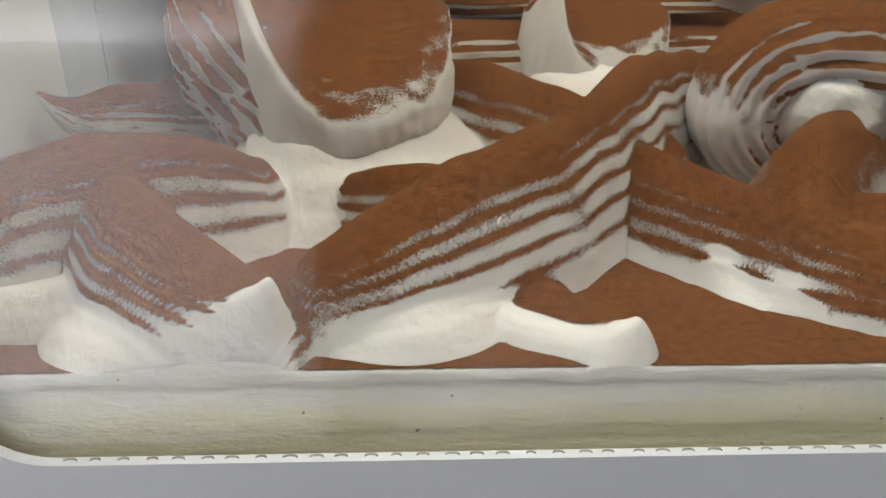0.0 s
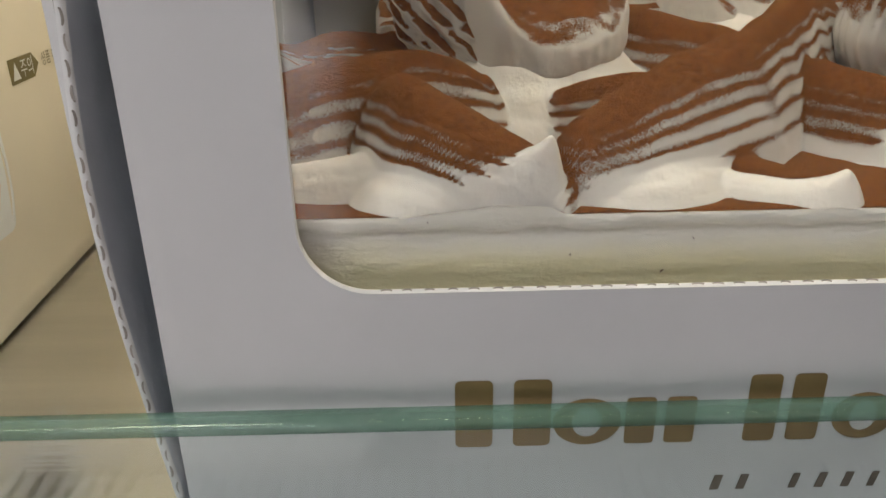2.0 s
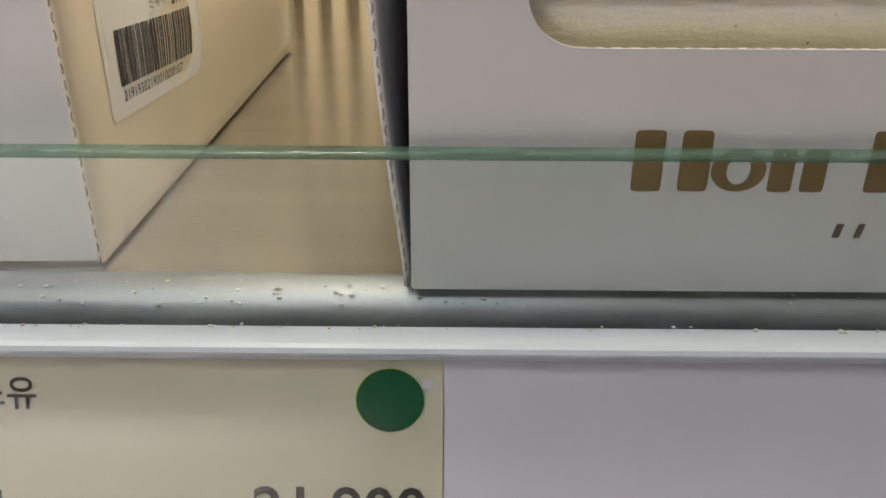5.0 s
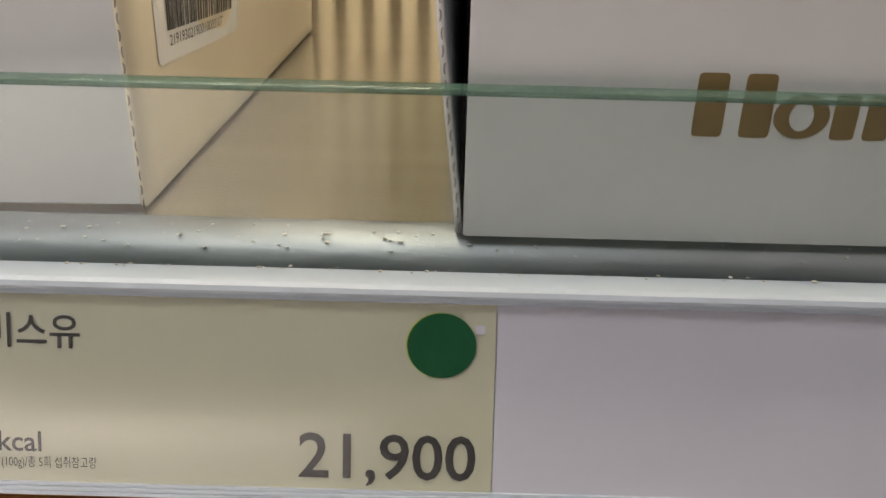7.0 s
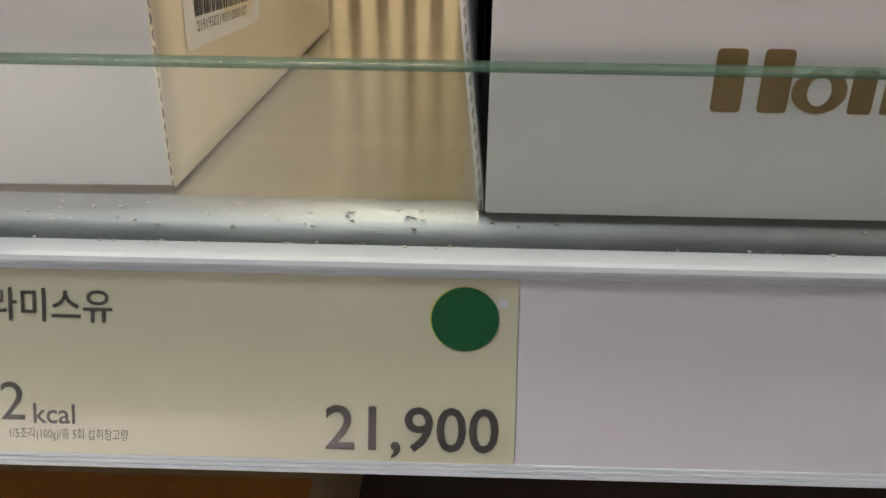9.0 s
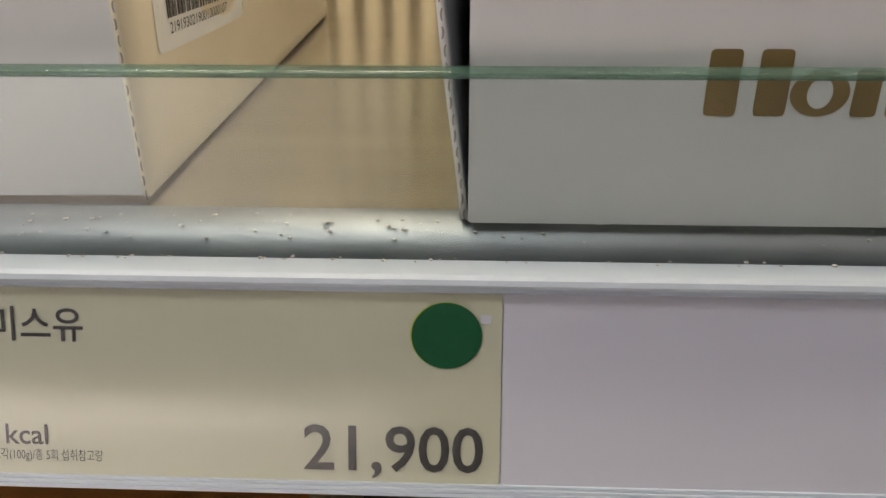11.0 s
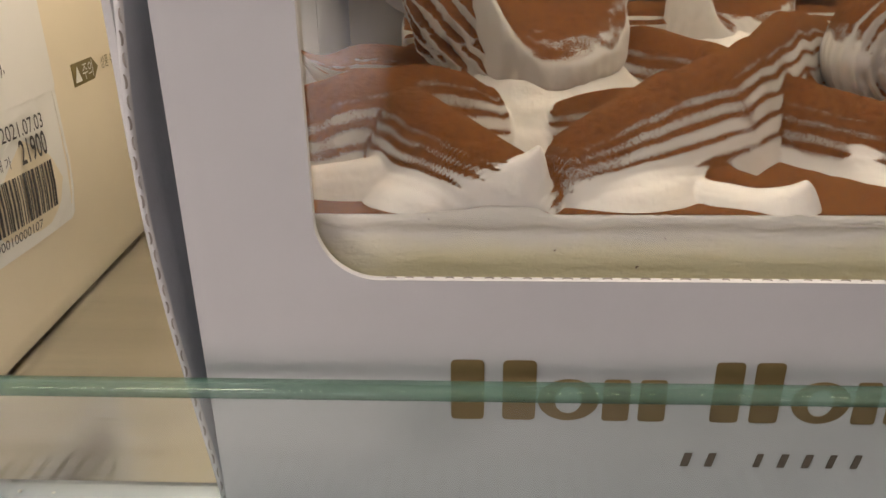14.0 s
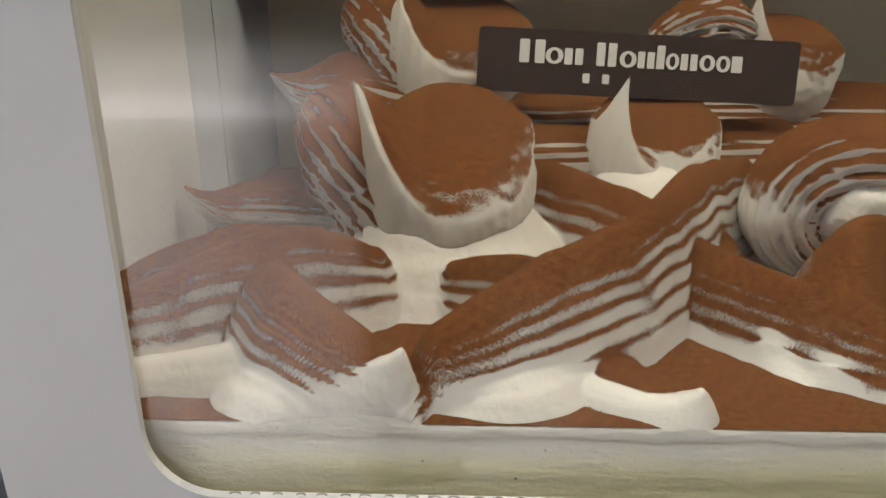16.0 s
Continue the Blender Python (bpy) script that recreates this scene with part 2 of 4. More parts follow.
def profile_bar(points, x0, x1):
    """A bar along x with the closed outline points (y, z)."""
    bm = bmesh.new()
    ends = [[bm.verts.new((x, y, z)) for y, z in points] for x in (x0, x1)]
    n = len(points)
    for k in range(n):
        bm.faces.new((ends[0][k], ends[0][(k + 1) % n], ends[1][(k + 1) % n], ends[1][k]))
    bm.faces.new(ends[0]), bm.faces.new(ends[1][::-1])
    return bm


def rounded(x0, z0, x1, z1, r, n=8):
    out = []
    for cx, cz, a0 in ((x1 - r, z1 - r, 0), (x0 + r, z1 - r, 90), (x0 + r, z0 + r, 180), (x1 - r, z0 + r, 270)):
        for k in range(n + 1):
            a = radians(a0 + 90 * k / n)
            out.append((cx + r * math.cos(a), cz + r * math.sin(a)))
    return out


def plate(outlines, thick, m=Matrix()):
    """A flat sheet in the plane x, z with holes: the first outline is its rim; its face lies at y = 0, its back at y = thick."""
    bm = bmesh.new()
    edges = []
    for line in outlines:
        vs = [bm.verts.new((x, 0, z)) for x, z in line]
        edges += [bm.edges.new((vs[k], vs[(k + 1) % len(vs)])) for k in range(len(vs))]
    bmesh.ops.triangle_fill(bm, edges=edges, use_beauty=True)
    out = bmesh.ops.extrude_face_region(bm, geom=bm.faces[:])["geom"]
    for v in out:
        if isinstance(v, bmesh.types.BMVert):
            v.co.y += thick
    bm.transform(m)
    return bm


def letters(text, size, m, mat, parent, name="writing", squeeze=1.0, bold=0.0):
    """Writing in the built-in font, its baseline from the origin of m along x, upright along y."""
    cu = bpy.data.curves.new(name, "FONT")
    cu.body, cu.size = text, size
    cu.resolution_u, cu.offset = 3, bold * size
    temp = bpy.data.objects.new(name, cu)
    scene.collection.objects.link(temp)
    bpy.context.view_layer.update()
    me = bpy.data.meshes.new_from_object(temp.evaluated_get(bpy.context.evaluated_depsgraph_get()))
    bpy.data.objects.remove(temp)
    bpy.data.curves.remove(cu)
    me.transform(m @ Matrix.Diagonal((squeeze, 1, 1, 1)))
    me.materials.clear()
    me.materials.append(mat)
    ob = new(name, me)
    ob.parent = parent
    return ob


def flat_shape(outline, m, lift=0.0001, holes=()):
    """A printed shape, x and z of the outline taken as x and y of m."""
    return plate([outline, *holes], -lift, m @ pose(0, 0, 0, -90))


# ---- the shop round the shelf ----
def structure(name, bm, mat):
    return tagged(finish(name, bm, mat), kind="structure")


structure("floor", block(-4, -3.2, -0.05, 4, 1.2, 0), FLOOR)
structure("ceiling", block(-4, -3.2, 3.0, 4, 1.2, 3.05), WALL)
structure("wall_south", block(-4, -3.25, 0, 4, -3.2, 3.0), WALL)
structure("wall_west", block(-4.05, -3.2, 0, -4, 1.2, 3.0), WALL)
structure("wall_east", block(4, -3.2, 0, 4.05, 1.2, 3.0), WALL)
structure("fridge_back_wall", block(-1.2, 0.62, 0.2, 1.2, 0.65, 2.0), BACKING)
structure("fridge_side_wall_west", block(-1.23, 0.03, 0.2, -1.2, 0.65, 2.0), LINER)
structure("fridge_side_wall_east", block(1.2, 0.03, 0.2, 1.23, 0.65, 2.0), LINER)
structure("wall_north", block(-4, 0.66, 0, 4, 0.71, 3.0), WALL)

# unseen pale body, placed and sized so the film mirrors a haze
haze_body = thing("haze_reflector", "unseen white body added across the aisle for the film's haze", "freezer")
part("body", block(-2.2, -2.75, 0.06, -0.16, -1.0, 0.92, 0.07, 6), LINER, haze_body)
part("plinth", block(-2.15, -2.70, 0.0, -0.21, -1.05, 0.06), DARK, haze_body)
well = thing("air_grille", "pale ribbed air grille along the foot of the fridge", "grille")
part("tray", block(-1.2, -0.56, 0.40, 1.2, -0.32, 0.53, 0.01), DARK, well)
for k in range(60):
    part("slat", block(-0.6 + 0.02 * k, -0.52, 0.531, -0.588 + 0.02 * k, -0.34, 0.552), GRILLE, well)
part("foot", block(-1.18, -0.54, 0.0, 1.18, -0.34, 0.399), DARK, well)

duct = thing("duct_grille", "cream vertical slats along the back of the shelf", "grille")
for k in range(34):
    part("slat", block(-0.46 + 0.024 * k, 0.602, 1.0005, -0.447 + 0.024 * k, 0.6195, 1.352, 0.002), SLAT, duct)

upper = thing("upper_shelf", "white metal shelf above the cake boxes", "shelf")
part("board", block(-1.19, 0.0, 1.36, 1.19, 0.618, 1.378, 0.002), LINER, upper)
part("lip", block(-1.19, -0.01, 1.345, 1.19, -0.0005, 1.385, 0.002), RAIL, upper)

# ---- the steel shelf with its rounded front edge ----
shelf = thing("steel_shelf", "brushed stainless steel shelf with a worn rounded front edge", "shelf", at=(0, 0.06, 1.0))
shelf.location = (0, 0, 0)
part("deck", block(-1.19, 0.0702, 0.985, 1.19, 0.618, 1.0), STEEL, shelf)
nose = [(0.0702, 0.975), (0.0702, 1.0)]
for k in range(1, 13):
    a = radians(90 * k / 12)
    nose.append((0.0702 - 0.0096 * math.sin(a), 0.9925 + 0.0075 * math.cos(a)))
nose += [(0.0606, 0.975)]
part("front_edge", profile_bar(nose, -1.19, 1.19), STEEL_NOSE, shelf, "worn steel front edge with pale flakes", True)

# ---- price rail ----
LABEL_TILT = math.atan(0.3105)


def on_label(x, z, lift=0.0):
    """A pose on the slanted front of the rail at x and height z: x along, y up the slope, z out of it."""
    y = 0.0427 + 0.3105 * (z - 0.97)
    m = Matrix.Translation((x, y, z)) @ pose(0, 0, 0, 90 - math.degrees(LABEL_TILT))
    return m @ Matrix.Translation((0, 0, lift))


rail = thing("price_rail", "white plastic price rail with a clear cover on the shelf front", "price rail")
ledge = [(0.0551, 0.9948), (0.0545, 0.9955), (0.0475, 0.9958), (0.0462, 0.9954), (0.0458, 0.9944), (0.0466, 0.9934), (0.0508, 0.9931), (0.0551, 0.9890)]
part("ledge", profile_bar(ledge, -1.19, 1.19), RAIL, rail, "glossy white ledge")


def slope(z, out):
    n = Vector((-math.cos(LABEL_TILT), math.sin(LABEL_TILT)))
    return (0.0427 + 0.3105 * (z - 0.97) + n.x * out, z + n.y * out)


part("back_plate", profile_bar([slope(0.9926, -0.0006), slope(0.9926, -0.0022), slope(0.9518, -0.0022), slope(0.9518, -0.0006)], -1.19, 1.19), RAIL, rail)
part("top_lip", profile_bar([slope(0.9931, 0.0012), slope(0.9931, -0.0004), slope(0.9914, -0.0003), slope(0.9910, 0.0004), slope(0.9914, 0.0012)], -1.19, 1.19), RAIL, rail)
for z0, z1, out in ((0.9538, 0.9532, 0.0008), (0.9530, 0.9524, 0.0012), (0.9522, 0.9515, 0.0014)):
    part("bottom_bead", profile_bar([slope(z0, out), slope(z0 + 0.0002, -0.0004), slope(z1 - 0.0002, -0.0004), slope(z1, out)], -1.19, 1.19), RAIL, rail)
cover = part("clear_cover", profile_bar([slope(0.9912, 0.0010), slope(0.9912, 0.0013), slope(0.9540, 0.0013), slope(0.9540, 0.0010)], -1.19, 1.19), clear("clear_plastic", (0.98, 0.98, 0.98), 0.02, 0.08), rail)
cover.visible_shadow = False

card = thing("price_card", "cream price card with a green dot in the rail", "price tag")
part("card", plate([rounded(-0.245, -0.0195, -0.0709, 0.0198, 0.0006, 2)], -0.0004, on_label(0, 0.9725) @ pose(0, 0, 0, -90)), CARD, card)
letters("21,900", 0.0133, on_label(-0.1105, 0.9563, 0.0006), INK, card, "price", 1.01, 0.012)
letters("라미스유", 0.0076, on_label(-0.1803, 0.9812, 0.0006), INK, card, "writing", 0.95, 0.012)
letters("2", 0.0118, on_label(-0.1785, 0.9605, 0.0006), INK, card, "writing")
letters("kcal", 0.0060, on_label(-0.1716, 0.9600, 0.0006), INK, card, "writing", 1.0, 0.012)
letters("1/5조각(100g)/총 5회 섭취참고량", 0.0027, on_label(-0.1768, 0.9569, 0.0006), INK, card, "writing", 0.70)
part("green_dot", flat_shape([(0.0069 * math.cos(a), 0.0066 * math.sin(a)) for a in np.linspace(0, math.tau, 48, endpoint=False)], on_label(-0.0817, 0.9830, 0.0008)), GREEN, card, "dark green paper dot with a lime rim")
part("dot_rim", flat_shape([(0.0070 * math.cos(a), 0.0067 * math.sin(a)) for a in np.linspace(0, math.tau, 48, endpoint=False)], on_label(-0.0819, 0.9830, 0.0005)), LIME, card)
part("grey_mark", flat_shape(rounded(-0.001, -0.0009, 0.001, 0.0009, 0.0001, 2), on_label(-0.0741, 0.9862, 0.0006)), BLANK, card)
strip = thing("blank_price_strip", "blank pale lilac strip in the price rail", "price tag")
part("strip", plate([rounded(-0.0707, -0.0195, 1.18, 0.0198, 0.0004, 2)], -0.0003, on_label(0, 0.9725) @ pose(0, 0, 0, -90)), BLANK, strip)

# ---- glass front ----
pane = thing("glass_guard", "clear upright glass strip with a green edge along the shelf", "glass guard")
g = part("pane", block(-1.19, 0.0553, 0.9898, 1.19, 0.0603, 1.0312), GLASS, pane)
g.visible_shadow = False
crown = [(0.0603, 1.0313), (0.0553, 1.0313)] + [(0.0578 - 0.0025 * math.cos(a), 1.0319 + 0.0011 * math.sin(a)) for a in np.linspace(0, math.pi, 13)]
edge_bar = part("top_edge", profile_bar(crown, -1.19, 1.19), GLASS_EDGE, pane, "polished green glass edge", True)
edge_bar.visible_shadow = False

# ---- cake boxes ----
BW, BD, BH, TH = 0.226, 0.176, 0.142, 0.0015
WX0, WZ0, WZ1, WR = 0.0218, 0.0509, 0.131, 0.0105
WX1 = BW - WX0
LOGO = [(0, 45, "M"), (47, 80, "o"), (82, 118, "n"), (140, 178, "B"), (182, 213, "o"), (215, 247, "u"), (249, 265, "l"), (266, 290, "a"), (293, 325, "n"), (327, 355, "g"), (357, 383, "e"), (385, 417, "r")]


def brand_shapes(parent, mat, m, width, cap, squeeze=1.0):
    """A maker's mark as plain bars and rings."""
    k = width / 417
    for a, b, kind in LOGO:
        x0, x1 = a * k, b * k
        tall = cap if kind in "MBl" else cap * 0.70
        w = x1 - x0
        if kind in "oaeg":
            ring = lambda f: [((x0 + x1) / 2 + f * w / 2 * math.cos(t), tall / 2 + f * tall / 2 * math.sin(t)) for t in np.linspace(0, math.tau, 28, endpoint=False)]
            hole = [((x0 + x1) / 2 + w * 0.22 * math.cos(t), tall / 2 + tall * 0.33 * math.sin(t)) for t in np.linspace(0, math.tau, 20, endpoint=False)]
            part("mark_ring", flat_shape(ring(1.0), m, 0.00012, [hole]), mat, parent)
        else:
            bars = {"M": (0.0, 0.62), "n": (0.0, 0.54), "u": (0.0, 0.54), "B": (0.0, 0.55), "l": (0.0,), "r": (0.0,)}[kind]
            bw = {"l": 0.9, "r": 0.6}.get(kind, 0.40)
            for f in bars:
                part("mark_bar", flat_shape(rounded(x0 + f * w, 0, x0 + (f + bw) * w, tall, w * 0.06, 3), m, 0.00012), mat, parent)


def flute_row(length, pitch, wide, tall, m):
    """The arches of the corrugated core that show along a cut edge, standing in x, z, facing -y."""
    bm = bmesh.new()
    for k in range(int(length / pitch)):
        x = (k + 0.5) * pitch + random.uniform(-0.1, 0.1) * pitch
        w = wide * random.uniform(0.75, 1.15)
        top = [bm.verts.new((x + w / 2 * math.cos(a), -0.00008, tall * math.sin(a))) for a in np.linspace(0, math.pi, 7)]
        low = [bm.verts.new((x + w / 2 * math.cos(a) * 0.8, 0.0002, tall * 0.55 * math.sin(a) - 0.0001)) for a in np.linspace(0, math.pi, 7)]
        for q in range(6):
            bm.faces.new((top[q], top[q + 1], low[q + 1], low[q]))
    bm.transform(m)
    return bm


def dress_front(front):
    """Core, film and print of the windowed front."""
    part("window_edge_core", tagged_rows(), HOLLOW_SHADE, front, "arches of the corrugated core, their hollows' shade as colour")
    film = part("window_film", plate([rounded(WX0 - 0.006, WZ0 - 0.006, WX1 + 0.006, WZ1 + 0.005, WR, 6)], 0.00015, pose(0, TH + 0.0002, 0)), FILM, front, "clear plastic film")
    film.visible_shadow = False
    brand_shapes(front, GOLD, pose(0.0441, -0.0001, 0.0230, 90), 0.138, 0.0125)
    for k, w in enumerate((3.2, 3.0, 0, 2.6, 3.0, 3.0, 2.6, 2.8)):
        if w:
            part("small_mark_bar", flat_shape([(0, 0), (w * 0.00045, 0), (w * 0.00045 + 0.0006, 0.0030), (0.0006, 0.0030)], pose(0.0864 + k * 0.0044, -0.0001, 0.0131, 90), 0.00012), GREY_PRINT, front)


def smooth(v):
    v = min(1.0, max(0.0, v))
    return v * v * (3 - 2 * v)


def swell(z):
    """How the loose front edge of a side panel bows out over its height."""
    if z < 0.07:
        return math.sin(z / 0.07 * math.pi / 2) ** 1.2
    return max(0.0, 1 - ((z - 0.07) / 0.062) ** 1.4)


def bulge(y, z):
    """How far the loose side of the neighbouring box swells out, y from its front, z from its foot."""
    return 0.0064 * smooth(y / 0.075) * smooth((0.30 - y) / 0.12) * smooth(z / 0.045)


def cake_box(at, yaw, label, splay, side_edge, BW, BD, windowed):
    """A corrugated carton with a window; its origin is the front lower corner at the left, x to the right, y into the shelf."""
    box = thing("cake_box", label, "cake box", "cake boxes on the shelf")
    # front with its window
    rim = [rounded(0, 0.0004, BW, BH, 0.0006, 2)]
    if side_edge:
        rim = [rounded(0, 0.0013, BW, BH, 0.0006, 2)]
    front = part("front_panel", plate(rim + ([rounded(WX0, WZ0, WX1, WZ1, WR, 10)] if windowed else []), TH), BOARD, box)
    if windowed:
        dress_front(front)
    # sides, bowed out at the front by splay
    for sx, bow in ((0, -splay), (BW, 0.0)):
        bm = bmesh.new()
        nz, ny = 24, 28
        for face in (0, 1):
            grid = []
            for i in range(nz + 1):
                z = BH * i / nz
                lean = bow * swell(z)
                row = []
                for j in range(ny + 1):
                    y = (-0.0008 if side_edge else 0.0016) + (BD - 0.002) * j / ny
                    fade = max(0.0, 1 - j / 14) ** 1.5
                    x = (-TH - 0.0001 if sx == 0 else sx + 0.0001) + lean * fade + (TH if face else 0)
                    if side_edge and sx:
                        x += bulge(y, z)
                    row.append(bm.verts.new((x, y, (0.0013 if side_edge and i == 0 else 0.0004) + z)))
                grid.append(row)
            for i in range(nz):
                for j in range(ny):
                    bm.faces.new((grid[i][j], grid[i][j + 1], grid[i + 1][j + 1], grid[i + 1][j]))
            if face == 0:
                first = grid
        rim = [first[0], [r[-1] for r in first], first[-1][::-1], [r[0] for r in first][::-1]]
        rim2 = [grid[0], [r[-1] for r in grid], grid[-1][::-1], [r[0] for r in grid][::-1]]
        for a, b in zip(rim, rim2):
            for k in range(len(a) - 1):
                bm.faces.new((a[k], a[k + 1], b[k + 1], b[k]))
        # the neighbouring box's sides carry the warm light in their colour
        side = part("side_panel", bm, WARM_LIT_BOARD if side_edge else BOARD, box, "", True)
        # inner faces get the shade-coloured board, so the open gap reads darker
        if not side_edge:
            side.data.materials.append(SHADED_BOARD)
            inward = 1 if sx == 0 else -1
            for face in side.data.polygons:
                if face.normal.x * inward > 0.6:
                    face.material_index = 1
        if sx == 0 or side_edge:
            # arches of the core on the cut front edge of this panel
            bm = bmesh.new()
            y0 = -0.0009 if side_edge else 0.0015
            for k in range(int(BH / 0.0033)):
                z = (k + 0.5) * 0.0033
                lean = bow * swell(z)
                xc = (-TH / 2 if sx == 0 else sx + TH / 2) + lean
                s = 1 if k % 2 else -1
                vs = [bm.verts.new((xc + s * (0.00045 * math.sin(a) - 0.0002), y0, z + 0.0012 * math.cos(a))) for a in np.linspace(0, math.pi, 7)]
                ws = [bm.verts.new((xc + s * (0.00015 * math.sin(a) - 0.0003), y0 - 0.0001, z + 0.0010 * math.cos(a))) for a in np.linspace(0, math.pi, 7)]
                for q in range(6):
                    bm.faces.new((vs[q], vs[q + 1], ws[q + 1], ws[q]))
            part("edge_core", bm, HOLLOW_SHADE, side, "arches of the corrugated core, their hollows' shade as colour")
    if splay:
        # flap and shade-coloured strips inside the wall, and the lid tuck's doubled layer
        part("inner_flap", block(0.0016, 0.0024, 0.003, 0.0028, 0.090, BH - 0.002, 0.0004), BOARD, box)
        part("shaded_wall", block(0.0010, 0.091, 0.003, 0.0018, 0.1145, BH - 0.002), SHADED_BOARD, box, "inner wall strip with its shade in the colour")
        part("shaded_wall", block(0.0010, 0.1155, 0.003, 0.0018, BD - 0.002, BH - 0.002), SHADED_BOARD, box, "inner wall strip with its shade in the colour")
        tuck = [(0, 0.0), (0.004, -0.004), (0.03, -0.006), (0.15, -0.006), (0.15, 0.070), (0, 0.070)]
        part("lid_tuck", plate([tuck], 0.0014, pose(-splay - 0.0016, 0.0045, 0.071, 0, 0, 90 - 1.5) @ pose(0, 0.0001, 0)), BOARD, box, "tucked lid flap with a corrugated edge")
    part("back_panel", block(0, BD - TH, 0.0004, BW, BD, BH), BOARD_INSIDE, box)
    inset = 0.008 if side_edge else 0.0002
    part("bottom_panel", block(inset, TH + inset, 0, BW - inset, BD - TH - inset, TH), BOARD_INSIDE, box)
    lid_rim = [rounded(-splay - 0.002 if splay else 0, 0, BW, BD, 0.001, 2)]
    up = pose(0, 0, BH + 0.0006, -90)
    # unseen lid; its opening is sized to set the light on the cake
    lid = part("lid", plate(lid_rim + ([rounded(0.012, 0.004, BW - 0.012, 0.126, 0.010, 8)] if windowed else []), -TH, up), BOARD, box)
    if windowed:
        part("lid_film", plate([rounded(0.008, 0.003, BW - 0.008, 0.131, 0.010, 6)], -0.00015, pose(0, 0, -0.0003) @ up), LID_DIMMER, lid, "clear film tinted to dim the light on the cake")
    box.matrix_world = pose(*at, 0, 0, yaw)
    return box


def tagged_rows():
    return flute_row(WX1 - WX0 - 2 * WR, 0.0033, 0.0017, 0.0005, Matrix.Translation((WX0 + WR, 0.00075, WZ0 + 0.0001)) @ pose(0, 0, 0, -90) @ pose(0, 0, 0))


front_box = cake_box((-0.0779, 0.0621, 1.0), 0.0, "white cake box with a clear window and gold lettering", 0.0060, False, BW, BD, True)
LEFT_YAW = 1.85
LEFT_CORNER = Vector((-0.1476, 0.0732, 1.0))
left_box = cake_box(LEFT_CORNER - pose(0, 0, 0, 0, 0, LEFT_YAW) @ Vector((0.16 + TH, 0, 0)), LEFT_YAW, "white cake box with a price sticker on its side", 0.0, True, 0.16, 0.27, False)


# ---- price sticker and print on the side of the neighbouring box ----
def lay_on_side(ob, y, z, lift):
    """Lays a flat piece, drawn in x and y, on the swelling side: x along the depth of the shelf, y up."""
    turn = pose(0, 0, 0, 0, 0, LEFT_YAW)
    for v in ob.data.vertices:
        u, w = y - LEFT_CORNER.y + v.co.x, z + v.co.y
        v.co = LEFT_CORNER + turn @ Vector((bulge(u, w) + lift + v.co.z, u, w))
    return ob


def stuck(name, outline, y, z, lift, mat, parent, cuts=0):
    bm = flat_shape(outline, Matrix(), 0.00006)
    if cuts:
        bmesh.ops.subdivide_edges(bm, edges=bm.edges[:], cuts=cuts)
    return lay_on_side(part(name, bm, mat, parent), y, z, lift)


def stamped(text, size, y, z, mat, parent, squeeze=1.0, lift=0.0007, bold=0.0):
    return lay_on_side(letters(text, size, Matrix(), mat, parent, "writing", squeeze, bold), y, z, lift)


sticker = thing("price_sticker", "white thermal price sticker with a barcode on the box side", "sticker")
stuck("paper", rounded(0, 0, 0.0600, 0.0480, 0.0022, 5), 0.0888, 0.0285, 0.0003, STICKER, sticker, 5)
x = 0.0950
random.seed(7)
while x < 0.1385:
    w = random.choice((0.00032, 0.00032, 0.00064, 0.00096))
    stuck("barcode_bar", [(0, 0), (w, 0), (w, 0.0064), (w, 0.0128), (0, 0.0128), (0, 0.0064)], x, 0.0357, 0.0006, THERMAL, sticker)
    x += w + random.choice((0.00032, 0.00032, 0.00064, 0.0008))
stamped("21919302190010000107", 0.0036, 0.0954, 0.0322, THERMAL, sticker, 0.99)
stamped("2021.07.03", 0.0056, 0.1214, 0.0574, THERMAL, sticker, 0.72)
stamped("21900", 0.0088, 0.1270, 0.0505, THERMAL, sticker, 0.53, 0.0007, 0.01)
stamped("유통기한", 0.0034, 0.1120, 0.0578, THERMAL, sticker, 0.7)
stamped("판 매 가", 0.0034, 0.1142, 0.0512, THERMAL, sticker, 0.8)
stamped("냉장보관", 0.0032, 0.1000, 0.0628, THERMAL, sticker, 0.8)
upper_sticker = thing("ingredient_sticker", "cream ingredient sticker above the price sticker", "sticker")
stuck("paper", rounded(0, 0, 0.0620, 0.052, 0.002, 5), 0.0870, 0.0650, 0.0005, STICKER, upper_sticker, 5)
for z, words in ((0.0680, "드크림 (독일산)"), (0.0735, "아르헨티나), 계란 (국산),"), (0.0790, "대두, 우유, 밀")):
    stamped(words, 0.0048, 0.0930, z, THERMAL, upper_sticker, 0.72, 0.0009)
mark = thing("warning_mark", "olive gold arrow-shaped warning mark printed on the box", "printed mark")
stuck("badge", [(0, 0), (0.0135, 0), (0.0170, 0.0032), (0.0135, 0.0064), (0, 0.0064)], 0.1605, 0.0630, 0.0002, OLIVE, mark, 2)
stamped("주의", 0.0052, 0.1662, 0.0644, STICKER, mark, 0.8, 0.0005)
stuck("triangle", [(0.0008, 0.001), (0.0050, 0.001), (0.0029, 0.0054)], 0.1607, 0.0630, 0.0004, STICKER, mark)
stamped("상품 취급주의", 0.0040, 0.1792, 0.0652, OLIVE, mark, 0.8, 0.0004)
